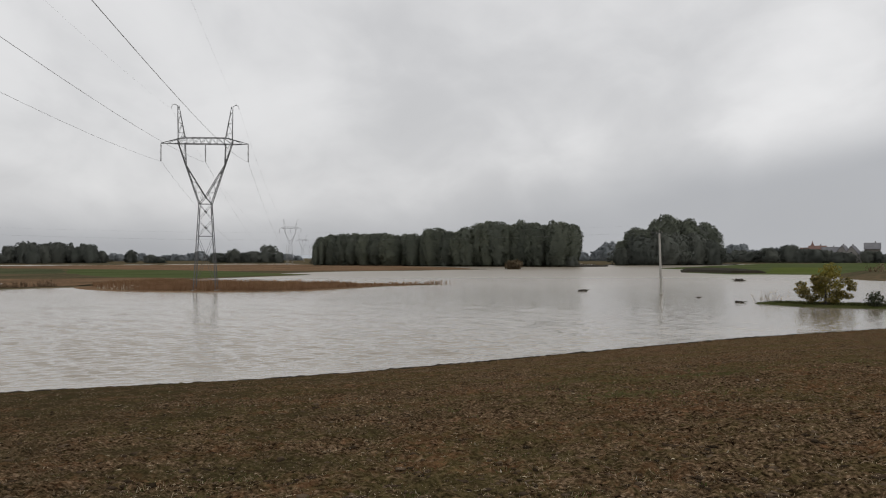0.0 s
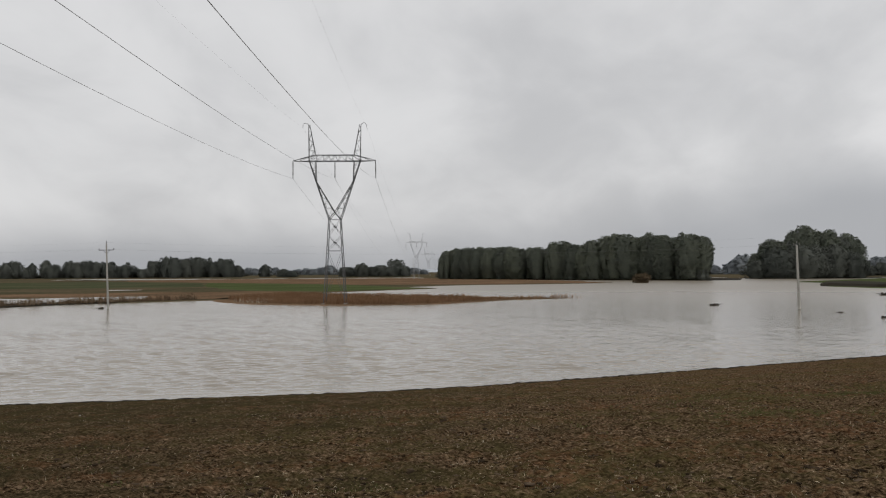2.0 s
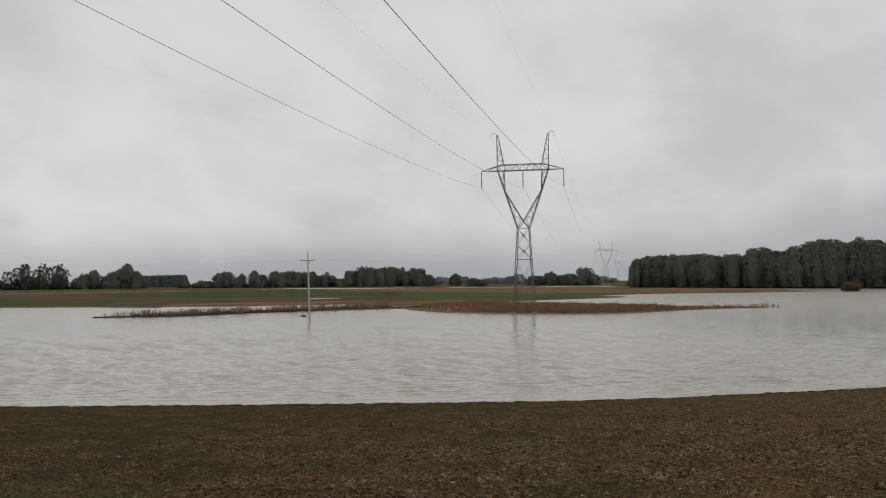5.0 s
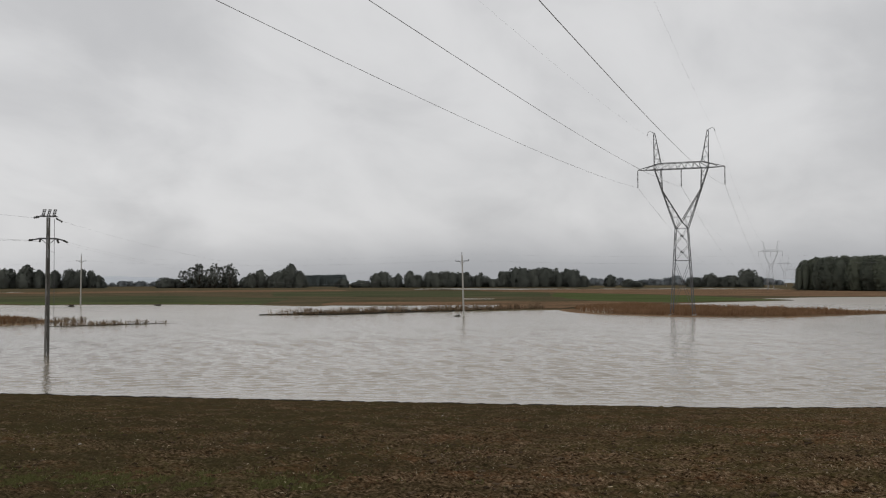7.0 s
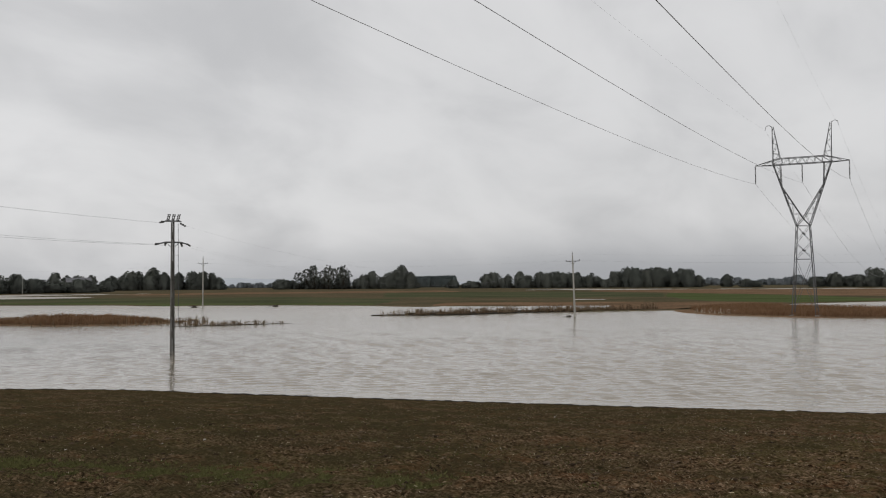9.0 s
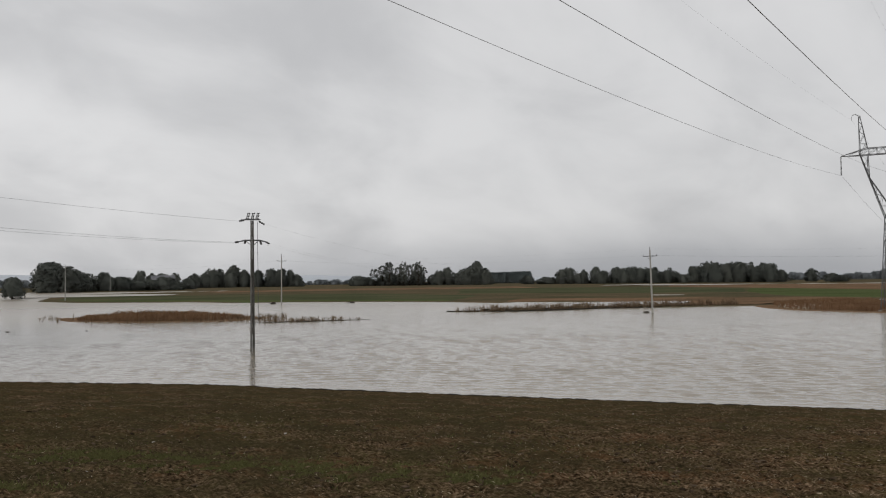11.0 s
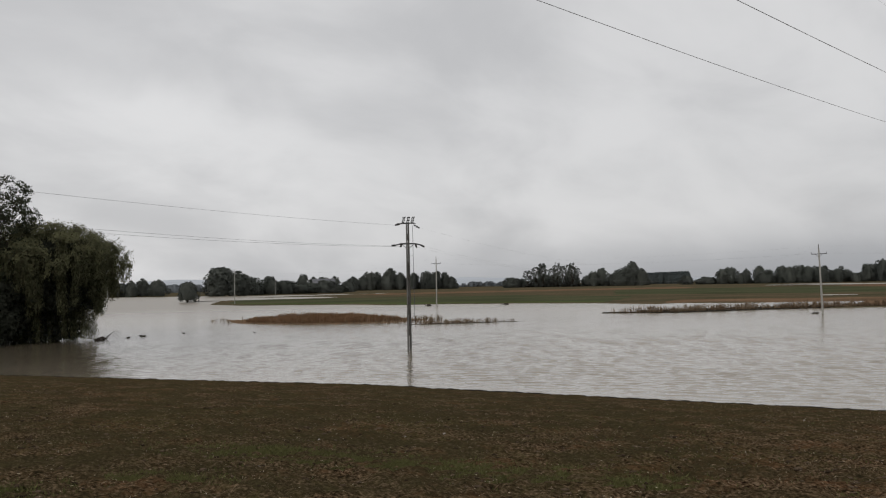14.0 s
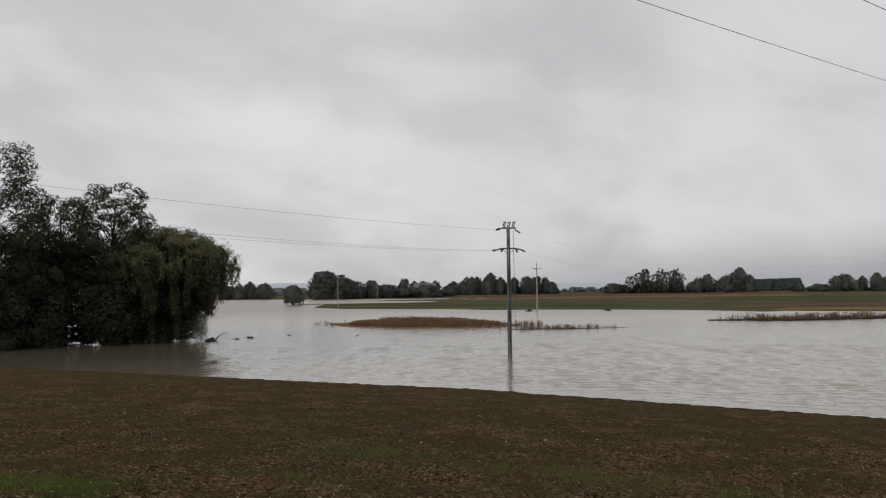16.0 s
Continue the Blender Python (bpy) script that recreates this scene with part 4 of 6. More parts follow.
for p, q, h0, h1 in ((POLE_A, POLE_B, 8.4, 8.6), (POLE_B, POLE_D, 8.6, 10.4), (POLE_D, POLE_E, 10.4, 10.1), (POLE_E, POLE_F, 10.1, 7.3)):
    for dy in (-0.8, 0.0, 0.8):
        cable(p + Vector((0, dy, h0 if dy else h0 + 1.0)), q + Vector((0, dy, h1 if dy else h1 + 1.0)), 1.0, 0.003, "thin wire of the village line", 20)


# ---- trees ----
def leaf_core(rng, centres, radii, share, v, f):
    """Adds the dense inner foliage of a far crown: ragged lumps, drawn in from the leaf tips."""
    bm = bmesh.new()
    bmesh.ops.create_icosphere(bm, subdivisions=1, radius=1.0)
    base = np.array([tuple(p.co) for p in bm.verts])
    tri = np.array([[p.index for p in face.verts] for face in bm.faces])
    bm.free()
    vs, fs, k = [v], [f], len(v)
    for c, r in zip(centres[::2], radii[::2]):
        lump = base * (r * share * rng.uniform(0.72, 1.25, len(base)))[:, None] + np.array(tuple(c))
        lump[:, 2] = np.maximum(lump[:, 2], 0.1)
        vs.append(lump)
        quads = np.concatenate([tri, tri[:, :1]], 1) + k
        fs.append(quads)
        k += len(base)
    return np.concatenate(vs), fs


def tree_pair(kind, seed, height, radius, base, blobs, leaves, leaf, trunk_r, spread=1.0, droop=0.0, flat=0.85, tuft=1.0, core=0.0):
    """Trunk and crown meshes: a tapered trunk with limbs, and leaf blades in uneven clumps round the limb ends."""
    rng = np.random.default_rng(seed)
    wood = Shell()
    lean = rng.normal(size=2) * 0.02 * height
    top = Vector((lean[0], lean[1], height * 0.86))
    mids = [Vector((lean[0] * s * s + rng.normal() * 0.015 * height * s, lean[1] * s * s, height * 0.86 * s)) for s in (0, 0.15, 0.4, 0.7, 1.0)]
    mids[0].z = -0.6
    wood.chain(mids, [trunk_r * 1.25, trunk_r, trunk_r * 0.75, trunk_r * 0.45, trunk_r * 0.12], 7)
    centres, radii = [], []
    for i in range(blobs):
        s = (i + rng.uniform(0.1, 0.9)) / blobs
        z = height * (base + 0.04 + (0.90 - base) * s)
        if kind == "open":
            prof = 0.35 + 0.65 * math.sin(math.pi * min(1.0, 0.15 + 0.8 * s))
        else:
            prof = math.sin(math.pi * (0.22 + 0.66 * s)) ** 0.6
        a = i * 2.4 + rng.uniform(-0.6, 0.6)
        rr = radius * prof * math.sqrt(rng.uniform(0.15, 1.0)) * 0.78 * spread
        c = Vector((math.cos(a) * rr + lean[0] * s, math.sin(a) * rr + lean[1] * s, z - droop * rr))
        centres.append(c)
        radii.append(tuft * radius * rng.uniform(0.30, 0.55) * (0.5 + 0.5 * prof))
        foot = mids[0].lerp(top, max(0.08, min(0.95, (z / height - 0.16 * rr / max(radius, 0.1)))))
        foot.z = max(foot.z, height * base * 0.5)
        knee = foot.lerp(c, 0.55) + Vector((rng.normal(), rng.normal(), rng.normal())) * 0.05 * radius
        wood.chain([foot, knee, c], [trunk_r * 0.34 * (1.1 - s), trunk_r * 0.22 * (1.1 - s), trunk_r * 0.07], 4)
    pick = rng.choice(blobs, leaves, p=np.array(radii) ** 2 / (np.array(radii) ** 2).sum())
    d = rng.normal(size=(leaves, 3))
    d /= np.linalg.norm(d, axis=1, keepdims=True)
    r = np.array(radii)[pick] * rng.uniform(0.25, 1.0, leaves) ** 0.45
    pts = np.array([tuple(c) for c in centres])[pick] + d * r[:, None] * np.array([1, 1, flat])
    pts[:, 2] = np.maximum(pts[:, 2], 0.15)
    away = d + 0.6 * (pts - np.array([lean[0], lean[1], height * 0.45])) / radius
    v, f = cards(rng, pts, leaf, out=away, jitter=0.55)
    if core:
        v, f = leaf_core(rng, centres, radii, core, v, f)
    return wood, (v, f)


def soften(me, normals):
    """Gives a mesh smooth shading by one normal for each vertex."""
    me.polygons.foreach_set("use_smooth", np.ones(len(me.polygons), dtype=bool))
    me.normals_split_custom_set_from_vertices((normals / np.linalg.norm(normals, axis=1, keepdims=True)).tolist())
    return me


def tree(name, m, kind, leaf_key, seed, height, radius, base, blobs, leaves, leaf, trunk_r, label, group="", category="tree", spread=1.0, droop=0.0, flat=0.85, tuft=1.0, core=0.0):
    wood, (v, f) = tree_pair(kind, seed, height, radius, base, blobs, leaves, leaf, trunk_r, spread, droop, flat, tuft, core)
    t = thing(name, m, label, category, group)
    part("trunk", wood, M_BARK, t)
    part("crown", array_mesh("crown", v, f, LEAF[leaf_key]), None, t)
    return t


def stand(x, y, z=0.2, turn=0.0, sx=1.0, sz=1.0):
    return Matrix.Translation((x, y, z)) @ Matrix.Rotation(turn, 4, "Z") @ Matrix.Diagonal((sx, sx, sz, 1))


def far_tree(name, m, kind, leaf_key, seed, height, radius, base, clumps, leaves, leaf, trunk_r, label, group="", category="tree", fill=0.74, wide=1.0):
    """A tree seen across the plain: trunk and limbs, billowing clumps of fine leaves over a dense inner mass."""
    rng = np.random.default_rng(seed)
    wood = Shell()
    lean = rng.normal(size=2) * 0.02 * height
    mids = [Vector((lean[0] * q * q + rng.normal() * 0.012 * height * q, lean[1] * q * q, height * 0.88 * q)) for q in (0, 0.15, 0.4, 0.7, 1.0)]
    mids[0].z = -0.6
    wood.chain(mids, [trunk_r * 1.25, trunk_r, trunk_r * 0.75, trunk_r * 0.5, trunk_r * 0.2], 6)
    turn = rng.uniform(0, math.tau)
    centres, radii = [], []
    for i in range(clumps):
        q = (i + rng.uniform(0.1, 0.9)) / clumps
        a = i * 2.39996 + rng.uniform(-0.5, 0.5)
        if kind == "column":
            prof = min(1.0, 0.62 + 1.0 * q) * min(1.0, (1.12 - q) * 2.6) ** 0.6
            lump = radius * rng.uniform(0.20, 0.40)
        elif kind == "open":
            prof = (0.35 + 0.65 * math.sin(math.pi * min(1.0, 0.15 + 0.8 * q))) * wide
            lump = radius * rng.uniform(0.14, 0.27)
        else:
            prof = math.sin(math.pi * (0.27 + 0.66 * q)) ** 0.6 * (1 + 0.28 * math.sin(2 * a + turn + 2 * q) + 0.16 * math.sin(3 * a - turn))
            lump = radius * rng.uniform(0.13, 0.40)
        rr = max(0.0, radius * prof * math.sqrt(rng.uniform(0.25, 1.0)) - (0.55 if kind == "column" else 0.2) * lump)
        z = height * (base + (1 - base) * q) - lump * 0.8 * q + rng.normal() * 0.015 * height
        c = Vector((math.cos(a) * rr + lean[0] * q, math.sin(a) * rr + lean[1] * q, max(z, 0.4)))
        centres.append(c)
        radii.append(lump)
        if kind == "open" or i % 3 == 0:
            foot = mids[0].lerp(mids[-1], max(0.06, min(0.9, q - 0.14)))
            foot.z = max(foot.z, 0.2)
            knee = foot.lerp(c, 0.55) + Vector((rng.normal(), rng.normal(), rng.normal())) * 0.05 * radius
            wood.chain([foot, knee, c], [trunk_r * 0.5 * (1.15 - q), trunk_r * 0.32 * (1.15 - q), trunk_r * 0.12], 3)
    C, R = np.array([tuple(c) for c in centres]), np.array(radii)
    pick = rng.choice(clumps, leaves, p=R ** 2 / (R ** 2).sum())
    d = rng.normal(size=(leaves, 3))
    axis = C[pick] - np.array([lean[0] * 0.5, lean[1] * 0.5, 0.0])
    axis[:, 2] = (C[pick][:, 2] - height * 0.45) * 0.5
    axis /= np.linalg.norm(axis, axis=1, keepdims=True) + 1e-6
    d /= np.linalg.norm(d, axis=1, keepdims=True)
    # leaves grow on the lit side of their clump
    d += axis * 0.7 * (np.sum(d * axis, axis=1, keepdims=True) < 0)
    d[:, 2] += 0.15
    d /= np.linalg.norm(d, axis=1, keepdims=True)
    reach = rng.uniform(0.62, 1.0, leaves) + 0.22 * (rng.uniform(0, 1, leaves) ** 6)
    pts = C[pick] + d * (R[pick] * reach)[:, None]
    if kind != "open":
        # outer twigs close the crown between the clumps
        m_shell = int(leaves * (0.5 if kind == "column" else 0.22))
        q, a = rng.uniform(0.0, 0.97, m_shell), rng.uniform(0, math.tau, m_shell)
        if kind == "column":
            prof = np.minimum(1.0, 0.62 + 1.0 * q) * np.minimum(1.0, (1.12 - q) * 2.6) ** 0.6
        else:
            prof = np.sin(np.pi * (0.27 + 0.66 * q)) ** 0.6 * (1 + 0.28 * np.sin(2 * a + turn + 2 * q) + 0.16 * np.sin(3 * a - turn))
        rr = radius * prof * (0.88 + 0.07 * np.sin(7 * a + 15 * q + turn) + 0.05 * np.sin(13 * a - 23 * q)) * rng.uniform(0.86, 1.05, m_shell)
        pts[:m_shell] = np.stack([np.cos(a) * rr + lean[0] * q, np.sin(a) * rr + lean[1] * q, height * (base + (0.95 - base) * q)], 1)
        axis[:m_shell] = d[:m_shell] = np.stack([np.cos(a), np.sin(a), 0.9 * (q - 0.45)], 1)
        d[:m_shell] += 0.8 * np.stack([np.cos(15 * q + 7 * a), np.sin(11 * q - 5 * a), np.sin(19 * q + 3 * a)], 1)
    pts[:, 2] = np.maximum(pts[:, 2], 0.15)
    size = (leaf * rng.uniform(0.6, 1.3, leaves))[:, None]
    e1 = rng.normal(size=(leaves, 3))
    e1 /= np.linalg.norm(e1, axis=1, keepdims=True)
    e2 = np.cross(e1, rng.normal(size=(leaves, 3)))
    e2 /= np.linalg.norm(e2, axis=1, keepdims=True)
    v = np.stack([pts + e1 * size * 0.75, pts - e1 * size * 0.4 + e2 * size * 0.55, pts - e1 * size * 0.4 - e2 * size * 0.55], 1).reshape(-1, 3)
    soft = np.repeat(0.22 * d + 0.75 * axis + np.array([0, 0, 0.35]), 3, axis=0)
    f = np.arange(3 * leaves).reshape(-1, 3)
    # each leaf shows its upper face outwards
    inward = np.sum(np.cross(v[1::3] - v[0::3], v[2::3] - v[0::3]) * soft[::3], axis=1) < 0
    f[inward] = f[inward][:, ::-1]
    if fill:
        # the shaded inner mass: one ragged hull inside the leaves
        rows, cols = 11, 14
        Q, A = np.meshgrid(np.linspace(0, 1, rows), np.arange(cols) * math.tau / cols, indexing="ij")
        if kind == "column":
            prof = np.minimum(1.0, 0.62 + 1.0 * Q) * np.minimum(1.0, (1.12 - Q) * 2.6) ** 0.6
        else:
            prof = np.sin(np.pi * (0.27 + 0.66 * Q)) ** 0.6 * (1 + 0.28 * np.sin(2 * A + turn + 2 * Q) + 0.16 * np.sin(3 * A - turn))
        rad = radius * prof * fill * (1.0 if kind == "column" else 0.9) * rng.uniform(0.84, 1.12, Q.shape)
        rad[-1] *= 0.3
        hull = np.stack([np.cos(A) * rad + lean[0] * Q, np.sin(A) * rad + lean[1] * Q, np.maximum(0.1, height * (base + (0.93 - base) * Q))], -1).reshape(-1, 3)
        i, j = np.meshgrid(np.arange(rows - 1), np.arange(cols), indexing="ij")
        k = (j + 1) % cols
        a0, b0, c0, d0 = (x.ravel() for x in (i * cols + j, i * cols + k, (i + 1) * cols + k, (i + 1) * cols + j))
        f = np.concatenate([f, np.stack([a0, b0, c0], 1) + len(v), np.stack([a0, c0, d0], 1) + len(v)])
        v = np.concatenate([v, hull])
        soft = np.concatenate([soft, np.stack([np.cos(A), np.sin(A), 0.35 + 0.8 * (Q - 0.45)], -1).reshape(-1, 3)])
    t = thing(name, m, label, category, group)
    part("trunk", wood, M_BARK, t)
    part("crown", soften(array_mesh("crown", v, f, LEAF[leaf_key]), soft), None, t)
    return t


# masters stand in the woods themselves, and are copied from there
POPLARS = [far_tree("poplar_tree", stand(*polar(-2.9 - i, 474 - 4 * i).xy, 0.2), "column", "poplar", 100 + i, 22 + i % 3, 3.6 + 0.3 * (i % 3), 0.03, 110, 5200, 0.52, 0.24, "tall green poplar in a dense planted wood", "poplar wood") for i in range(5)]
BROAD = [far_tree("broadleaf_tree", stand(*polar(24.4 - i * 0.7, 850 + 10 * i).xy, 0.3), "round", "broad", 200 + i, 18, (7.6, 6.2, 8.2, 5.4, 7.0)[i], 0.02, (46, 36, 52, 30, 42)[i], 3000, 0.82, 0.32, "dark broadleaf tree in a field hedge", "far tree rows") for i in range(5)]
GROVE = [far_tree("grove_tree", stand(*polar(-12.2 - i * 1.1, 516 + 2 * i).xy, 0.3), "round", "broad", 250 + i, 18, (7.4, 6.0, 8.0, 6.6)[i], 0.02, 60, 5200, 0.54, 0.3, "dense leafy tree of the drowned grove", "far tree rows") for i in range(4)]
WISPY = [far_tree("wispy_tree", stand(*polar(44.4 - i * 0.9, 900).xy, 0.3), "open", "broad", 300 + i, 24, 4.8, 0.05, 64, 2400, 0.62, 0.34, "thin half-bare tree in a field hedge", "far tree rows", fill=0.0, wide=1.1) for i in range(3)]
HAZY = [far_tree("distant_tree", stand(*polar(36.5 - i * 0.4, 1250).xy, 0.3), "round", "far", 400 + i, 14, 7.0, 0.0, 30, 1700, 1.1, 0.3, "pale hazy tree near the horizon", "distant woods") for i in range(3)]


def scaled_copy(master, p, turn, sx, sz):
    c = copy_thing(master, Matrix.Identity(4))
    c.matrix_world = Matrix.Translation(p) @ Matrix.Rotation(turn, 4, "Z") @ Matrix.Diagonal((sx, sx, sz, 1))
    return c


def tree_row(masters, tall, az0, az1, dist0, dist1, tops, spacing, wide=1.0, depth=12.0, z=0.3, seed=0):
    """A row of trees between two bearings whose tops follow the given elevations in degrees."""
    rng = random.Random(seed)
    mean = (dist0 + dist1) / 2
    n = max(1, int(abs(radians(az1 - az0)) * mean / spacing))
    for i in range(n):
        s = (i + 0.5 + rng.uniform(-0.35, 0.35)) / n
        d = dist0 + (dist1 - dist0) * s + rng.uniform(0, depth)
        el = float(np.interp(s, np.linspace(0, 1, len(tops)), tops)) + rng.uniform(-0.12, 0.08)
        h = max(3.0, 5.2 + d * math.tan(radians(el))) * (1.0 if i % 3 else rng.uniform(0.75, 0.95))
        k = rng.randrange(len(masters))
        sz = h / tall
        scaled_copy(masters[k], polar(az0 + (az1 - az0) * s, d, z), rng.uniform(0, 6.28), wide * (0.62 + 0.5 * sz) * rng.uniform(0.85, 1.4), sz)


# the poplar wood: a front line and rows behind it
WOOD_AZ, WOOD_D = [8.0, 7.4, 4.7, 0.8, -1.5, -4.0, -7.8, -8.3], [575, 552, 520, 486, 474, 462, 448, 446]
RIDGE_AZ, RIDGE_EL = [8.0, 7.36, 6.0, 3.3, 2.4, 1.2, 1.0, -0.2, -0.6, -1.2, -1.7, -2.8, -3.8, -4.2, -5.0, -5.8, -7.3, -8.0, -8.3], [1.1, 1.48, 1.53, 1.50, 1.50, 1.53, 1.80, 1.85, 1.68, 1.68, 1.92, 2.22, 2.22, 2.12, 2.18, 2.10, 2.20, 2.05, 1.7]
rng_w = random.Random(5)
for row in range(2):
    for i in range(40):
        a = 7.9 - 16.1 * (i + rng_w.uniform(0.2, 0.8)) / 40
        d = float(np.interp(-a, [-v for v in WOOD_AZ], WOOD_D)) + row * 9 + rng_w.uniform(-5, 6)
        h = 5.2 + d * math.tan(radians(float(np.interp(-a, [-v for v in RIDGE_AZ], RIDGE_EL)))) + rng_w.uniform(-0.6, 0.2)
        scaled_copy(rng_w.choice(POPLARS), polar(a, d, 0.2), rng_w.uniform(0, 6.28), rng_w.uniform(0.95, 1.7), h / 24.0)
# low growth along the wood's edge
tree_row(GROVE, 18, 7.9, -8.2, 560, 442, [0.15, 0.3, 0.2, 0.5, 0.3, 0.2], 7.0, 0.8, 4, 0.2, 31)
# slim pair before the wood's end
for a, h in ((8.0, 12.5), (7.65, 15.5)):
    scaled_copy(POPLARS[1], polar(a, 548, 0.2), a, 0.6, h / 23)
# grove beyond the flood
tree_row(POPLARS, 22.5, -10.95, -16.9, 512, 530, [1.0, 1.75, 1.85, 2.2, 2.32, 2.25, 2.2, 1.9, 1.5], 4.2, 1.25, 25, 0.2, 32)
tree_row(GROVE, 18, -10.9, -16.9, 508, 524, [0.6, 1.2, 1.3, 1.2, 0.9], 6.0, 0.9, 6, 0.2, 33)
tree_row(GROVE, 18, -12.0, -16.4, 520, 532, [1.5, 1.9, 1.8], 7.0, 0.9, 10, 0.2, 34)
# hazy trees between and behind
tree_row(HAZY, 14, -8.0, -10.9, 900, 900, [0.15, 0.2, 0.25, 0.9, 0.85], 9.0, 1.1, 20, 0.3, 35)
tree_row(GROVE, 18, -16.8, -21.5, 690, 640, [0.45, 0.3, 0.35, 0.3, 0.5, 0.75], 7.0, 0.9, 12, 0.3, 36)
tree_row(GROVE, 18, -21.3, -27.5, 640, 610, [0.6, 0.35, 0.22, 0.2, 0.25, 0.15, 0.2], 7.0, 0.9, 10, 0.3, 37)
tree_row(HAZY, 14, -16.8, -20.5, 1000, 1000, [0.65, 0.75, 0.5, 0.6], 10.0, 1.0, 20, 0.3, 38)
# hedges and copses across the plain, from right to left
tree_row(BROAD, 18, 10.0, 14.3, 800, 820, [0.35, 0.75, 0.45, 0.5, 0.4, 0.3], 8.0, 0.85, 14, 0.3, 41)
tree_row(BROAD, 18, 16.9, 19.3, 800, 900, [0.2, 0.25, 0.42, 0.4], 9.0, 0.9, 10, 0.3, 42)
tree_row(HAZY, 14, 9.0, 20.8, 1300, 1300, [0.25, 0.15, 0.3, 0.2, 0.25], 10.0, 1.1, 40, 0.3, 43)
tree_row(BROAD, 18, 20.4, 26.0, 860, 900, [0.5, 0.75, 0.8, 0.9, 0.88, 0.95, 0.9, 0.65], 7.5, 0.95, 18, 0.3, 44)
tree_row(BROAD, 18, 26.0, 28.0, 880, 880, [0.4, 0.45], 9.0, 0.8, 10, 0.3, 45)
tree_row(WISPY, 24, 26.7, 27.1, 890, 890, [0.7], 8.0, 0.8, 5, 0.3, 46)
tree_row(BROAD, 18, 27.8, 30.6, 870, 880, [0.95, 0.8, 0.5, 0.8, 0.92, 0.6], 7.5, 0.9, 14, 0.3, 47)
tree_row(BROAD, 18, 30.8, 34.5, 880, 900, [0.6, 0.72, 0.5, 0.7, 0.8, 0.45, 0.3], 8.0, 0.85, 14, 0.3, 48)
tree_row(BROAD, 18, 34.4, 35.9, 930, 930, [0.3, 0.3, 0.25], 9.0, 0.9, 8, 0.3, 49)
tree_row(BROAD, 18, 38.1, 39.7, 900, 910, [0.7, 1.25, 1.2, 0.45], 6.5, 0.95, 12, 0.3, 50)
tree_row(BROAD, 18, 39.9, 41.9, 930, 930, [0.55, 0.82, 0.85, 0.6, 0.5], 7.5, 0.9, 14, 0.3, 51)
tree_row(WISPY, 24, 42.1, 45.6, 930, 940, [1.25, 1.1, 1.0, 1.22, 1.05, 0.8], 8.0, 1.0, 18, 0.3, 52)
tree_row(BROAD, 18, 42.2, 47.0, 950, 970, [0.5, 0.42, 0.5, 0.4, 0.3, 0.2], 8.0, 0.85, 16, 0.3, 53)
tree_row(BROAD, 18, 49.8, 56.5, 1000, 960, [0.5, 0.75, 0.9, 0.95, 0.75, 1.0, 0.75, 0.9, 0.5], 8.0, 0.9, 16, 0.3, 54)
tree_row(BROAD, 18, 56.5, 60.0, 760, 700, [0.45, 0.6, 0.4, 0.95, 0.9, 0.5], 8.0, 0.9, 14, 0.3, 55)
tree_row(BROAD, 18, 60.0, 63.4, 680, 660, [0.5, 0.55, 0.65, 0.7, 0.65], 6.5, 0.9, 12, 0.3, 56)
tree_row(BROAD, 18, 63.3, 65.0, 640, 640, [1.35, 1.55, 1.4, 1.1], 6.0, 1.0, 10, 0.3, 57)
tree_row(BROAD, 18, 67.8, 72.5, 730, 770, [0.6, 0.8, 0.55, 0.7, 0.6, 0.6], 8.0, 0.9, 14, 0.3, 58)
tree_row(HAZY, 14, 46.6, 50.2, 1500, 1500, [0.1, 0.12, 0.25, 0.1, 0.15], 12.0, 1.2, 40, 0.3, 62)
tree_row(HAZY, 14, 64.5, 70, 1500, 1500, [0.35, 0.4, 0.3, 0.35], 12.0, 1.2, 40, 0.3, 59)
EVEN, PATCHY = [0.25, 0.4, 0.3, 0.45, 0.25, 0.4, 0.3], [0.2, 0.3, -0.1, 0.25, 0.3, -0.15, -0.1, 0.3, 0.2, -0.15, 0.3, -0.1]
for az0, az1, dist, seed, low in ((20.4, 28.0, 900, 70, EVEN), (28.0, 35.2, 905, 71, PATCHY), (38.2, 46.8, 950, 72, PATCHY), (49.9, 57.0, 1000, 73, EVEN), (57.0, 65.0, 690, 74, EVEN), (10.2, 14.2, 830, 75, EVEN), (-17.0, -22.0, 650, 76, EVEN)):
    tree_row(BROAD, 18, az0, az1, dist, dist, low, 9.5, 1.2, 10, 0.3, seed)
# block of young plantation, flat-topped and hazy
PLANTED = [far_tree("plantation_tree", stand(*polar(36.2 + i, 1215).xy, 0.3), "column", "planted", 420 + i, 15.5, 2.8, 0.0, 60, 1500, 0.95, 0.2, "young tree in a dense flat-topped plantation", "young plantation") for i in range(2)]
for row in range(2):
    for i in range(24):
        a = 35.55 + 2.85 * (i + rng_w.uniform(0.3, 0.7)) / 24
        d = 1190 + 20 * (a - 35.5) + 9 * row
        scaled_copy(PLANTED[i % 2], polar(a, d, 0.3), rng_w.uniform(0, 6.28), rng_w.uniform(0.95, 1.15), (5.2 + d * math.tan(radians(0.50 - 0.02 * (a - 35.5))) + rng_w.uniform(-0.3, 0.2)) / 15.5)
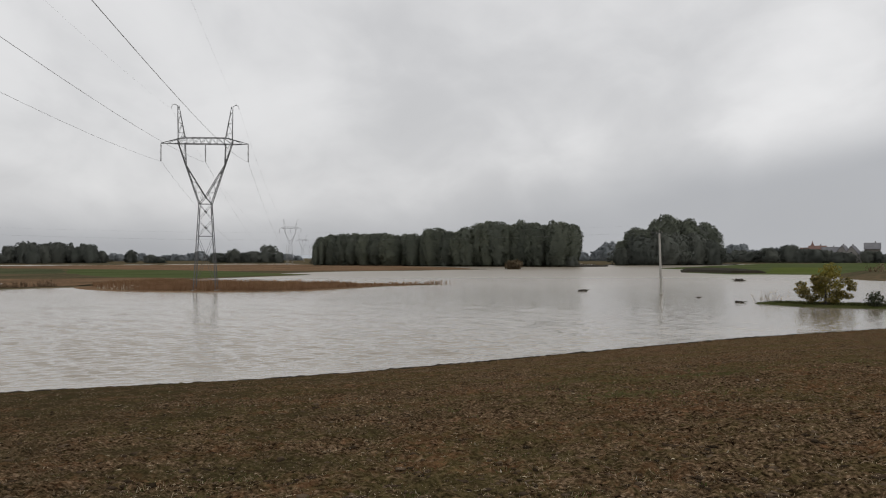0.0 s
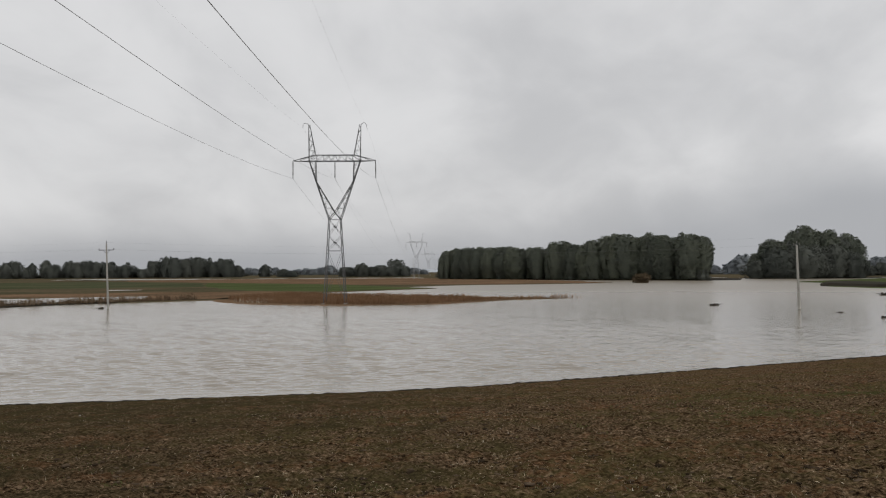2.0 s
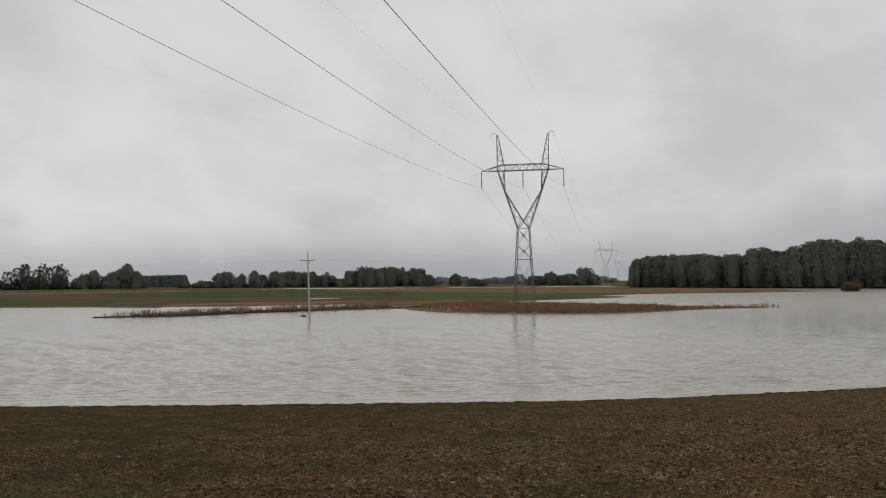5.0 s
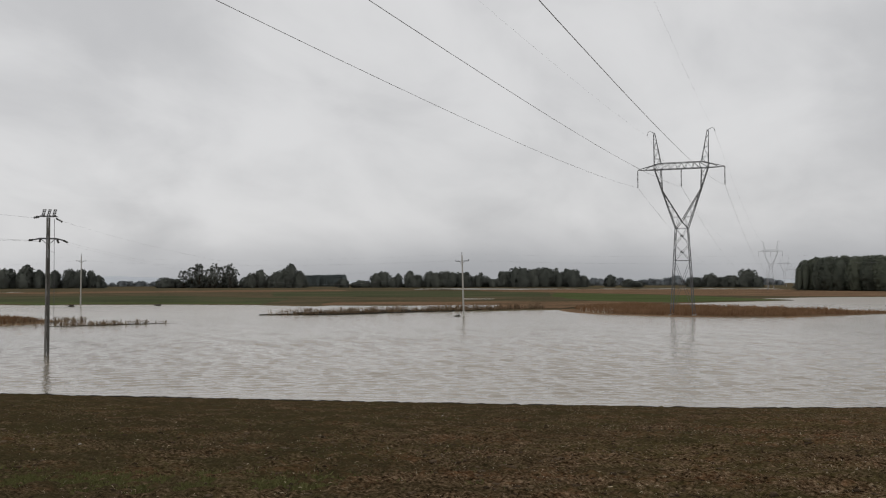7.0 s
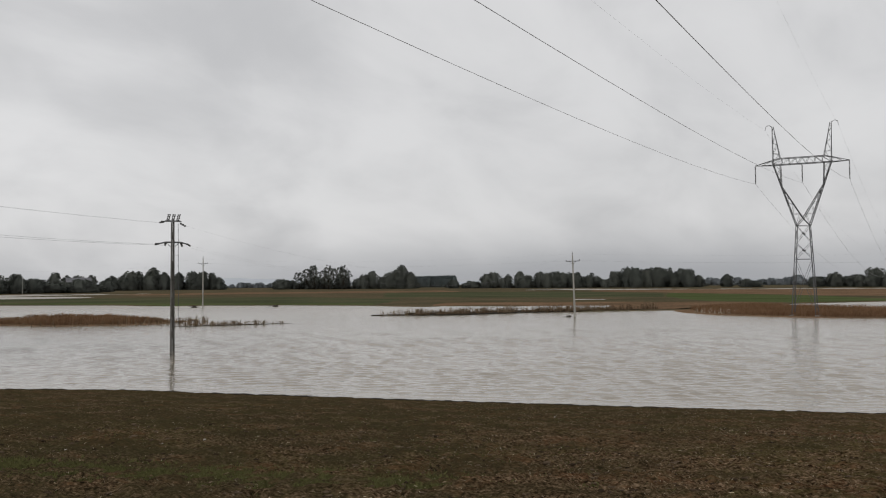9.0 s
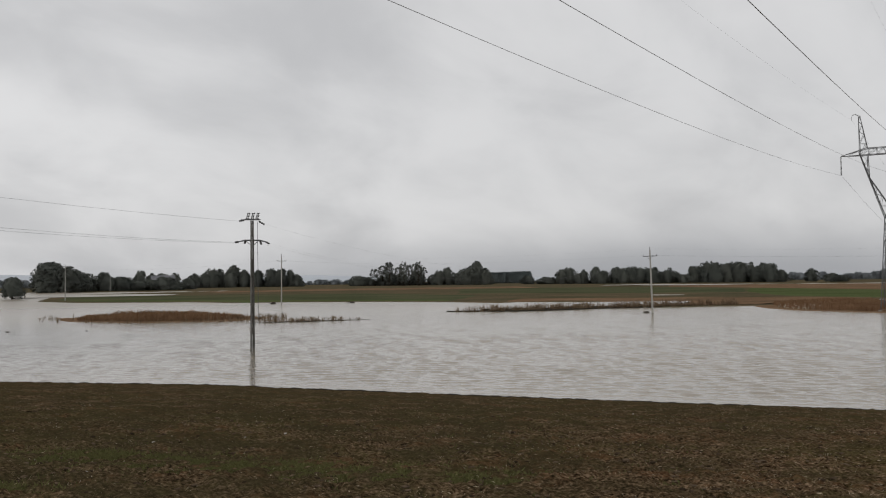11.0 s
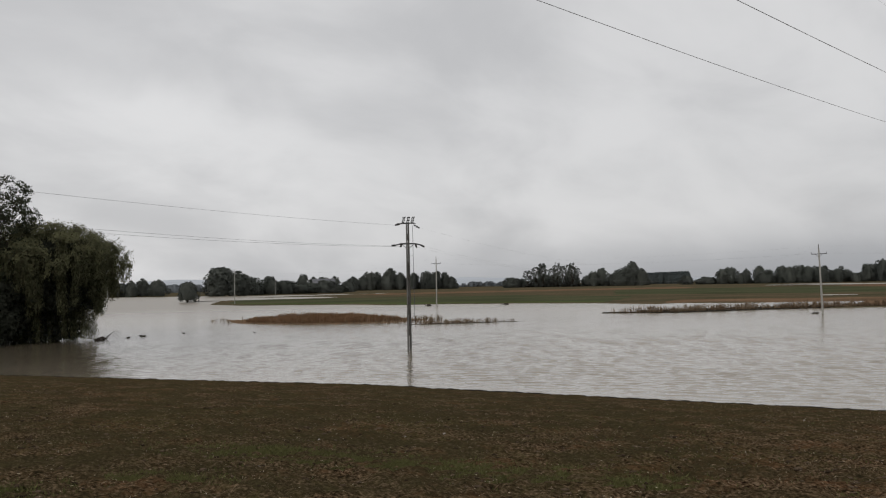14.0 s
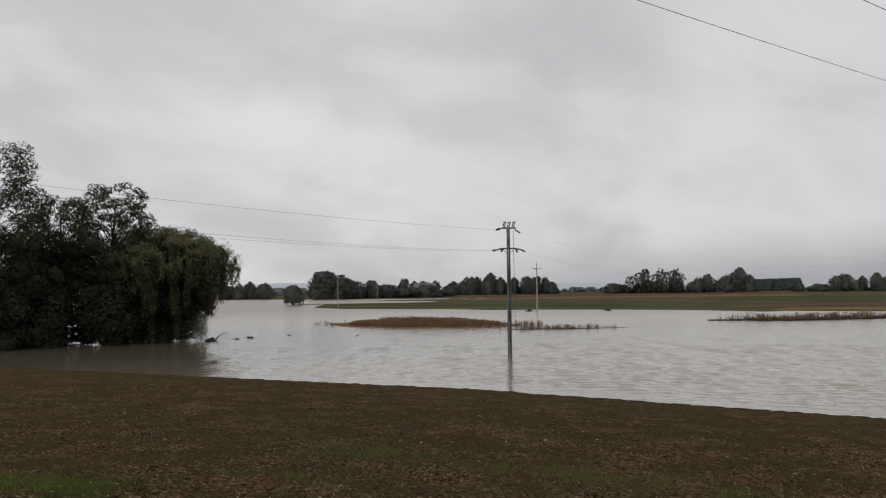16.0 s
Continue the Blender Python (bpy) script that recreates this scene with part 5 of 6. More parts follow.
far_tree("drowned_tree", stand(*polar(66.45, 371).xy, 0.0), "round", "broad", 431, 8.4, 4.4, 0.13, 46, 3600, 0.34, 0.22, "round leafy tree standing alone in the flood", "far tree rows")



def shrub(name, m, seed, height, radius, leaves, leaf, label, key="autumn", category="shrub"):
    return tree(name, m, "round", key, seed, height, radius, 0.05, 22, leaves, leaf, 0.07, label, "", category, 1.15)


tree("yellow_shrub", stand(38.95, 92.4, 0.15), "open", "autumn", 21, 3.1, 3.2, 0.06, 26, 3400, 0.15, 0.07, "yellow-green autumn shrub on the grassy spit", "", "shrub", 1.2, 0.0, 0.6, 0.46)
shrub("yellow_shrub", stand(39.7, 93.2, 0.15), 26, 4.4, 1.35, 2600, 0.13, "taller bright yellow autumn shrub on the grassy spit", "gold")
shrub("drowned_bush", stand(*polar(-4.39, 363).xy, 0.0), 24, 3.4, 3.6, 900, 0.5, "rusty brown bush drowned in the flood", "rust", "bush")
shrub("small_bush", stand(42.2, 88.6, 0.15), 22, 1.5, 0.85, 900, 0.11, "dark green bush beside the water", "alder", "bush")
shrub("reed_tuft", stand(43.5, 88.2, 0.15), 23, 2.4, 0.55, 150, 0.12, "thin leafy saplings on the spit", "alder", "bush")


# ---- copse by the near shore ----
def willow(m, seed, height, radius, label):
    """A weeping willow: arching limbs, a domed crown, and leafy swags that hang from it, to the water inside and higher up at the rim."""
    rng = np.random.default_rng(seed)
    t = thing("willow_tree", m, label, "tree")

    def dome(r):
        return height * (1.0 - 0.105 * (r / (0.7 * radius)) ** 2.7)

    wood = Shell()
    wood.chain([(0, 0, -0.8), (0.3, 0.1, 2.2), (0.2, -0.2, 5.0), (0.4, 0, 8.5)], [0.62, 0.5, 0.4, 0.2], 9)
    heads = []
    for i in range(105):
        a = i * 2.39996 + rng.uniform(-0.25, 0.25)
        rr = radius * ((i + 0.5) / 105) ** 0.48 * rng.uniform(0.90, 1.03)
        layer = rng.uniform(0.0, 0.7) if i % 3 else rng.uniform(0.8, 2.6)
        head = Vector((math.cos(a) * rr, math.sin(a) * rr, dome(rr) - layer + 0.9 * noise.noise((math.cos(a) * rr * 0.45, math.sin(a) * rr * 0.45, 3.0))))
        heads.append((head, rr))
        if i % 2 == 0:
            foot = Vector((0.25, 0, rng.uniform(2.5, 7.5)))
            knee = foot.lerp(head, 0.6) + Vector((0, 0, 1.0))
            wood.chain([foot, knee, head], [0.15, 0.085, 0.03], 5)
    # slim swags hang free along the rim
    for i in range(34):
        a, rr = math.tau * (i + rng.uniform(0, 0.8)) / 34, radius * rng.uniform(0.94, 1.06)
        heads.append((Vector((math.cos(a) * rr, math.sin(a) * rr, dome(rr) + rng.uniform(-0.5, 0.5))), rr))
    part("trunk", wood, M_BARK, t)
    pts, fuzz = [], []
    for head, rr in heads:
        low = 0.05 if rr < 0.60 * radius else 2.6 + (rr - 0.60 * radius) * 1.35
        low = max(0.05, low + rng.normal() * 0.8) if rr > 0.45 * radius else rng.choice([0.05, 0.05, 1.4])
        thick = rng.uniform(0.22, 0.42) if rr < 0.93 * radius else 0.13
        tail = np.array([head.x, head.y]) / max(rr, 0.5) * rng.uniform(-0.35, 0.15)
        for k in range(48):
            off = rng.normal(size=2) * thick
            top = head.z - rng.uniform(0.0, 0.5)
            end = low + (rng.uniform(0, 0.7) if rng.uniform() < 0.72 else rng.uniform(0.0, 0.75) * (top - low))
            n = max(2, int((top - end) / 0.23))
            q = np.linspace(0, 1, n)
            sway = rng.normal(size=2) * 0.16 + tail
            # the swag narrows to its tip
            pts.append(np.stack([head.x + off[0] * (1 - 0.45 * q) + sway[0] * q * q + rng.normal(size=n) * 0.05, head.y + off[1] * (1 - 0.45 * q) + sway[1] * q * q + rng.normal(size=n) * 0.05, top - (top - end) * q], 1))
        fuzz.append(np.array(head) + rng.normal(size=(300 if rr < 0.8 * radius else 170 if rr < 0.93 * radius else 30, 3)) * np.array([0.45, 0.45, 0.24]))
    pts = np.concatenate(pts)
    n = len(pts)
    a = rng.uniform(0, math.tau, n)
    side = np.stack([np.cos(a), np.sin(a), rng.normal(size=n) * 0.3], 1) * (0.032 * rng.uniform(0.6, 1.4, n))[:, None]
    down = np.stack([rng.normal(size=n) * 0.09, rng.normal(size=n) * 0.09, -0.25 * rng.uniform(0.7, 1.4, n)], 1)
    v = np.stack([pts, pts + down * 0.5 - side, pts + down, pts + down * 0.5 + side], 1).reshape(-1, 3)
    part("hanging_leaves", soften(array_mesh("hanging_leaves", v, np.arange(4 * n).reshape(n, 4), LEAF["willow"]), v * np.array([0.14, 0.14, 0.0]) + np.array([0, 0, 0.75])), None, t)
    crown = np.concatenate(fuzz)
    cv, cf = cards(rng, crown, 0.11, aspect=2.2, out=crown - np.array([0, 0, height * 0.35]), jitter=0.8)
    part("crown", soften(array_mesh("crown", cv, cf, LEAF["willow"]), cv * np.array([0.14, 0.14, 0.0]) + np.array([0, 0, 0.75])), None, t)
    # dense twigs inside the dome, their shade put in by darker leaves
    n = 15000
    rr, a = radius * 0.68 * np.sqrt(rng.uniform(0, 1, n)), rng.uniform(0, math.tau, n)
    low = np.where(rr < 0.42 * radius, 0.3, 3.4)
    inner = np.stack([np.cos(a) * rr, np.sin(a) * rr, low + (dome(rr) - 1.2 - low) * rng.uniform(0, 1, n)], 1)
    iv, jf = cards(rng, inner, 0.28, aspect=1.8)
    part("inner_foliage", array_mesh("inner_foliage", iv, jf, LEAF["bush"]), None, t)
    return t


willow(stand(*polar(74.0, 104.5).xy, 0.0), 77, 12.2, 7.45, "weeping willow with drooping olive-green branches over the flood")
for a, d, turn, seed, h, r, n, low, what in ((77.2, 103, 0.4, 81, 17.7, 4.9, 17000, 0.30, "alder with an airy layered crown by the water"), (79.9, 106, 2.0, 82, 16.6, 4.6, 19000, 0.25, "dark alder in the shore copse"),
        (83.6, 100, 1.2, 83, 21.6, 6.4, 30000, 0.2, "tallest dark alder in the shore copse"), (88.5, 98, 1.9, 84, 20.0, 6.0, 20000, 0.2, "dark alder in the shore copse")):
    tree("alder_tree", stand(*polar(a, d).xy, 0.1, turn), "round", "alder", seed, h, r, low, 150, n, 0.15, 0.32, what, "shore copse", spread=1.2, flat=0.55, tuft=0.43 if seed == 81 else 0.52)
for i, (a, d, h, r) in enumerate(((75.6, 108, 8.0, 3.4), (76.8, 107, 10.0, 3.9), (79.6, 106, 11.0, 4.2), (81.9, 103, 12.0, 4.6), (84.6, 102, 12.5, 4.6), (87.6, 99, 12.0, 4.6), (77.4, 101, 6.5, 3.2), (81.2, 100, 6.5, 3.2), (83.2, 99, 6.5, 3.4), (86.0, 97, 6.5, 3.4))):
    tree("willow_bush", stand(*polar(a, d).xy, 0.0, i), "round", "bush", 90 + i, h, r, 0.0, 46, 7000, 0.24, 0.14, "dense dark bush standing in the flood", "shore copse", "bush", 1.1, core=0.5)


# ---- drowned crops, debris, houses ----
def inside(poly, x, y):
    hit = False
    for (x0, y0), (x1, y1) in zip(poly, poly[1:] + poly[:1]):
        if (y0 > y) != (y1 > y) and x < (x1 - x0) * (y - y0) / (y1 - y0) + x0:
            hit = not hit
    return hit


def stalks(name, poly, count, low, high, mat, label, seed, width=0.05, z=0.0, lean=0.25, mound=0.0, gap=-2.0):
    """Standing dry stalks with a few hanging blades over a patch: one mass of crop."""
    rng = np.random.default_rng(seed)
    xs, ys = [p[0] for p in poly], [p[1] for p in poly]
    spots = []
    while len(spots) < count:
        x, y = rng.uniform(min(xs), max(xs)), rng.uniform(min(ys), max(ys))
        if inside(poly, x, y) and noise.noise((x * 0.7, y * 0.7, seed * 0.37)) > gap + rng.uniform(-0.15, 0.15):
            spots.append((x, y))
    P = np.array(spots)
    n = len(P)
    clump = np.array([noise.noise((x * 0.35, y * 0.35, seed)) for x, y in P])
    h = rng.uniform(low, high, n) * (1.0 + 0.5 * clump)
    if mound:
        mx, my = P[:, 0].mean(), P[:, 1].mean()
        h *= np.clip(1.15 - mound * (((P[:, 0] - mx) / np.ptp(P[:, 0])) ** 2 + ((P[:, 1] - my) / np.ptp(P[:, 1])) ** 2) * 2.2, 0.25, 1.2)
    a = rng.uniform(0, math.tau, n)
    side = np.stack([np.cos(a), np.sin(a), 0 * a], 1) * (width * rng.uniform(0.5, 1.2, n))[:, None]
    tip = np.stack([P[:, 0] + rng.normal(size=n) * lean * h, P[:, 1] + rng.normal(size=n) * lean * h, z + h], 1)
    foot = np.stack([P[:, 0], P[:, 1], np.full(n, z - 0.15)], 1)
    quads = [np.stack([foot - side, foot + side, tip + side * 0.4, tip - side * 0.4], 1)]
    for k in range(2):
        s = rng.uniform(0.35, 0.9, n)[:, None]
        j = foot + (tip - foot) * s
        b = rng.uniform(0, math.tau, n)
        reach = np.stack([np.cos(b), np.sin(b), rng.uniform(-0.9, 0.5, n)], 1) * (0.35 * h * rng.uniform(0.5, 1.2, n))[:, None]
        e = j + reach
        w = np.array([0, 0, width * 0.9])
        quads.append(np.stack([j - w, e - w * 0.3, e + w * 0.3, j + w], 1))
    v = np.concatenate(quads).reshape(-1, 3)
    ob = new(name, array_mesh(name, v, np.arange(len(v)).reshape(-1, 4), mat))
    return tagged(ob, label, "dry maize", kind="stuff")


stalks("maize_stubble", [(-56, 149), (-49, 141), (-37, 136.2), (-28, 137), (-21, 141), (-14, 156), (-20, 168), (-36, 176), (-56, 190), (-63, 196), (-64, 165)], 14000, 0.4, 0.85, M_STALK, "dense orange-brown dry maize on the low island", 501, 0.05, 0.1)
stalks("maize_fringe", [(-57, 148.5), (-50, 140), (-47, 141), (-53, 151)], 60, 0.4, 0.9, M_STALK_PALE, "ragged pale stalks at the island's end", 502, 0.05)
stalks("maize_tail", [(-16, 150), (-10, 161), (-1, 168.5), (3, 171), (-4, 172), (-14, 168)], 420, 0.2, 0.7, M_STALK, "thinning drowned stalks at the island's tail", 503, 0.06)
stalks("maize_row", [(-97, 113.5), (-88, 119.5), (-82.5, 136), (-68, 160), (-70, 163), (-85, 141), (-91, 124)], 1500, 0.4, 1.2, M_STALK_BROWN, "weathered brown maize stalks along the narrow spit", 504, 0.05, 0.05, 0.15, gap=-0.12)
stalks("maize_row", [(-92, 121), (-84, 139), (-70, 160), (-76, 162), (-90, 144), (-98, 124)], 300, 0.4, 1.1, M_STALK_BROWN, "weathered maize stalks standing in water", 505, 0.05, 0.0, 0.15, gap=-0.02)
stalks("maize_clump", [(-131, 67.5), (-124, 63), (-112, 66), (-105, 74), (-108, 82), (-118, 80), (-128, 73)], 6500, 0.5, 1.15, M_STALK, "dense brown dry maize on a drowned patch", 506, 0.045, 0.05, 0.2, 1.0)
stalks("maize_fringe", [(-139, 63), (-134, 61), (-122, 60), (-110, 62), (-101, 72), (-104, 86), (-112, 84), (-128, 76)], 420, 0.2, 0.8, M_STALK_BROWN, "loose drowned stalks round the patch", 507, 0.05, 0.0, 0.25)
stalks("drowned_stalks", [(-96.3, 70.6), (-92.5, 76), (-88.8, 85.5), (-89.4, 86.0), (-91.5, 83), (-94.5, 79)], 300, 0.3, 0.7, M_STALK_BROWN, "thin row of drowned stalks", 508, 0.045, 0.0, 0.2, gap=-0.25)
stalks("maize_fringe", [(-106, 70), (-101.5, 72), (-98.5, 77.5), (-100, 82), (-105, 85), (-107, 80)], 190, 0.4, 0.95, M_STALK_BROWN, "ragged stalks thinning out from the drowned patch", 513, 0.045, 0.0, 0.25)
stalks("drowned_stalks", [(-84.5, 57.5), (-82, 62), (-79, 70), (-80.5, 70), (-84, 63)], 14, 0.05, 0.18, M_STALK, "a few stalk tips above the water", 509, 0.05, 0.0, 0.5)
stalks("reed_bank", [(102, 220), (95, 190), (112, 166), (190, 158), (290, 240), (180, 290)], 5000, 0.8, 2.3, M_STALK_BROWN, "brown reeds on the bank", 510, 0.12, 1.25, 0.3)
stalks("spit_grass", [(34.5, 98), (37, 92), (43, 88), (58, 82), (59, 86), (50, 91.5), (43, 95.5), (38, 99.5)], 5000, 0.05, 0.20, M_GRASS, "rough green grass on the spit", 511, 0.04, 0.15, 0.4)
stalks("spit_twigs", [(33.5, 98.5), (35.5, 97), (39, 102), (37.5, 104)], 34, 0.5, 1.5, M_STRAW, "bare twigs at the tip of the spit", 512, 0.02, 0.0, 0.4)


def driftwood(x, y, size, seed, label):
    """A tangle of branches and flotsam lodged in the flood."""
    rng = np.random.default_rng(seed)
    t = thing("driftwood_pile", Matrix.Translation((x, y, 0)), label, "driftwood", "flood debris")
    core = Shell()
    for i in range(7):
        a, r = rng.uniform(0, math.tau), size * rng.uniform(0.0, 0.7)
        c = Vector((math.cos(a) * r, math.sin(a) * r * 0.6, 0.0))
        pts = [c + Vector((rng.normal(), rng.normal(), 0)) * size * 0.3 + Vector((0, 0, -0.15)), c + Vector((0, 0, size * rng.uniform(0.08, 0.26))), c + Vector((rng.normal(), rng.normal(), 0)) * size * 0.35 + Vector((0, 0, -0.1))]
        core.chain(pts, [size * 0.10, size * 0.16, size * 0.05], 6)
    part("log_heap", core, M_WOOD_DRIFT, t)
    for i in range(6):
        a = rng.uniform(0, math.tau)
        p = Vector((math.cos(a) * size * 0.4, math.sin(a) * size * 0.3, 0.0))
        q = p + Vector((math.cos(a), math.sin(a), 0)) * size * rng.uniform(0.4, 1.0) + Vector((0, 0, size * rng.uniform(0.02, 0.3)))
        part("twig", Shell().chain([p, p.lerp(q, 0.5) + Vector((0, 0, size * 0.12)), q], [size * 0.035, size * 0.025, size * 0.01], 4), M_WOOD_DRIFT, t)
    return t


driftwood(20.7, 133.7, 1.0, 1, "dark heap of flotsam in open water")
driftwood(32.8, 100.2, 0.7, 2, "small dark branches poking from the water")
driftwood(59.9, 184.0, 1.6, 3, "low dark driftwood in the flood")
driftwood(31.5, 112.0, 0.5, 4, "small branch floating on the flood")
driftwood(*polar(71.5, 103).xy, 1.15, 5, "bent branches and flotsam beside the willow")
driftwood(*polar(69.9, 106).xy, 0.4, 6, "floating branches near the willow")
driftwood(*polar(69.05, 108).xy, 0.62, 7, "dark lump of flotsam on the water")
driftwood(*polar(66.7, 112).xy, 0.35, 8, "small dark debris floating on the flood")
driftwood(*polar(62.5, 109).xy, 0.28, 9, "small dark debris floating on the flood")
driftwood(-172.5, 136.5, 1.6, 10, "low debris round a pole's foot")
driftwood(-66.8, 122.6, 0.8, 11, "low debris round a pole's foot")
driftwood(-160.0, 150.0, 1.2, 12, "low debris in the shallows")
bow = Shell()
c0 = polar(71.1, 104)
for k in range(3):
    pts = [c0 + Vector((0.3 * k - 0.6 + 0.9 * s, 1.0 * s * (1 + 0.3 * k), (0.55 + 0.18 * k) * math.sin(math.pi * s))) for s in np.linspace(0, 1, 9)]
    bow.chain(pts, list(np.linspace(0.03, 0.008, 9)), 5)
tagged(new("bent_branch", bow.mesh("bent_branch", M_WOOD_DRIFT)), "thin bent branches arching out of the water", "branch", "flood debris")


def house(m, w, d, wall_h, roof_h, wall_mat, roof_mat, label, windows=2, gable_window=True):
    """A village house: walls, a pitched roof with eaves, windows, a chimney."""
    t = thing("house", m, label, "house", "village houses")
    part("wall", Shell().box(0, 0, wall_h / 2, w, d, wall_h), wall_mat, t)
    sh = Shell()
    e = 0.4
    x, y, z0, z1 = w / 2 + e, d / 2 + e, wall_h - 0.1, wall_h + roof_h
    for s in (-1, 1):
        sh.add([(-x, s * y, z0), (x, s * y, z0), (x, 0, z1), (-x, 0, z1), (-x, s * y, z0 - 0.2), (x, s * y, z0 - 0.2), (x, 0, z1 - 0.2), (-x, 0, z1 - 0.2)],
            [(0, 1, 2, 3), (7, 6, 5, 4), (0, 4, 5, 1), (1, 5, 6, 2), (3, 2, 6, 7), (0, 3, 7, 4)])
    roof = part("roof", sh, roof_mat, t)
    part("chimney", Shell().box(w * 0.2, 0.6, z1 + 0.1, 0.7, 0.7, 1.6), M_WALL_BROWN, roof)
    for s in (-1, 1):
        part("gable", Shell().add([(s * w / 2, -d / 2, wall_h), (s * w / 2, d / 2, wall_h), (s * w / 2, 0, z1 - 0.25), (s * (w / 2 - 0.25), -d / 2, wall_h), (s * (w / 2 - 0.25), d / 2, wall_h), (s * (w / 2 - 0.25), 0, z1 - 0.25)], [(0, 1, 2), (5, 4, 3), (0, 3, 4, 1), (1, 4, 5, 2), (2, 5, 3, 0)]), wall_mat, t)
    rows = 2 if wall_h > 5 else 1
    for r in range(rows):
        for i in range(windows):
            cx = -w / 2 + w * (i + 0.5) / windows
            win = part("window", Shell().box(cx, -d / 2 - 0.03, 1.9 + r * 2.8, 1.3, 0.12, 1.5), M_WALL, t)
            part("pane", Shell().box(cx, -d / 2 - 0.10, 1.9 + r * 2.8, 1.1, 0.04, 1.3), M_PANE, win)
    if gable_window:
        for s in (-1, 1):
            win = part("window", Shell().box(s * (w / 2 + 0.03), 0, wall_h + 0.6, 0.12, 1.2, 1.3), M_WALL, t)
            part("pane", Shell().box(s * (w / 2 + 0.10), 0, wall_h + 0.6, 0.04, 1.0, 1.1), M_PANE, win)
    return t


def facing(az, dist, turn, z=0.0):
    p = polar(az, dist, z)
    return Matrix.Translation(p) @ pose(0, 0, 0, 0, 0, az + turn)


house(facing(58.2, 715, 8, 0.3), 17, 9, 6.5, 4.6, M_WALL, M_ROOF, "pale farm building with a grey roof between the trees", 4)
house(facing(-25.35, 655, 0, 0.3), 9.5, 9, 9.0, 4.0, M_WALL_BROWN, M_ROOF, "large brown-grey house with a grey hipped roof", 2)
house(facing(-24.35, 660, 75, 0.3), 9, 8, 6.0, 5.2, M_WALL, M_ROOF, "pale gabled house with a grey roof", 2)
house(facing(-23.85, 668, 75, 0.3), 9, 8, 6.0, 5.6, M_WALL, M_ROOF, "pale gabled house with a grey roof", 2)
house(facing(-23.15, 672, 12, 0.3), 11, 8, 6.0, 4.6, M_WALL, M_ROOF, "pale gabled house behind trees", 3)
house(facing(-22.45, 680, 6, 0.3), 11, 8, 6.6, 5.0, M_WALL_BROWN, M_ROOF_RED, "house with a red tiled roof behind trees", 3)
house(facing(-21.9, 690, 30, 0.3), 10, 8, 6.0, 4.4, M_WALL, M_ROOF_RED, "house with a faded red roof behind trees", 3)
t = thing("chapel_spire", Matrix.Translation(polar(-22.18, 700, 0.3)), "small reddish church spire over the roofs", "church")
part("tower", Shell().box(0, 0, 5.5, 2.2, 2.2, 11), M_WALL_BROWN, t)
part("spire", Shell().tube((0, 0, 11), (0, 0, 15.2), 1.5, 0.05, 8), M_ROOF_RED, t)


# ---- near field cover ----
def field_spots(rng, count, d0, d1, a0=-30, a1=90, power=1.6):
    """Random places on the tilled slope, thicker close to the viewpoint."""
    out = []
    while len(out) < count:
        a = rng.uniform(a0, a1, count)
        d = d0 + (d1 - d0) * rng.uniform(0, 1, count) ** power
        x, y = -np.sin(np.radians(a)) * d, np.cos(np.radians(a)) * d
        z, u, v, edge = field_height(x, y)
        ok = u < edge - 0.15
        out.extend(zip(x[ok], y[ok], z[ok]))
    return np.array(out[:count])


def clods():
    rng = np.random.default_rng(71)
    P = field_spots(rng, 15000, 6.2, 38, power=1.6)
    n = len(P)
    base = np.array([(1, 0, 0), (-1, 0, 0), (0, 1, 0), (0, -1, 0), (0, 0, 1), (0, 0, -1)], float)
    s = 0.006 + 0.030 * rng.uniform(0, 1, n) ** 3.5
    v = base[None] * (s[:, None] * rng.uniform(0.6, 1.5, (n, 6)))[..., None]
    v[..., 2] *= 0.45
    v[..., 0] *= 1.5
    a = rng.uniform(0, math.tau, n)
    c, k = np.cos(a)[:, None], np.sin(a)[:, None]
    v = np.stack([v[..., 0] * c - v[..., 1] * k, v[..., 0] * k + v[..., 1] * c, v[..., 2]], -1)
    v += P[:, None, :] + np.array([0, 0, 0.004])
    tri = np.array([(0, 2, 4), (2, 1, 4), (1, 3, 4), (3, 0, 4), (2, 0, 5), (1, 2, 5), (3, 1, 5), (0, 3, 5)])
    f = (tri[None] + 6 * np.arange(n)[:, None, None]).reshape(-1, 3)
    tagged(new("soil_clods", array_mesh("soil_clods", v.reshape(-1, 3), f, M_CLOD)), "small dark clods of tilled soil", "soil clods", kind="stuff")


def blades(name, P, low, high, width, mat, label, category, seed, lean=0.6, per=1, loose=0.03):
    rng = np.random.default_rng(seed)
    P = np.repeat(P, per, axis=0)
    P = P + np.concatenate([rng.normal(size=(len(P), 2)) * loose, np.zeros((len(P), 1))], 1)
    n = len(P)
    h = rng.uniform(low, high, n)
    a = rng.uniform(0, math.tau, n)
    side = np.stack([np.cos(a), np.sin(a), 0 * a], 1) * (width * rng.uniform(0.6, 1.3, n))[:, None]
    tip = P + np.stack([rng.normal(size=n) * lean * h, rng.normal(size=n) * lean * h, h], 1)
    foot = P - np.array([0, 0, 0.03])
    v = np.stack([foot - side, foot + side, tip], 1).reshape(-1, 3)
    tagged(new(name, array_mesh(name, v, np.arange(3 * n).reshape(n, 3), mat)), label, category, kind="stuff")



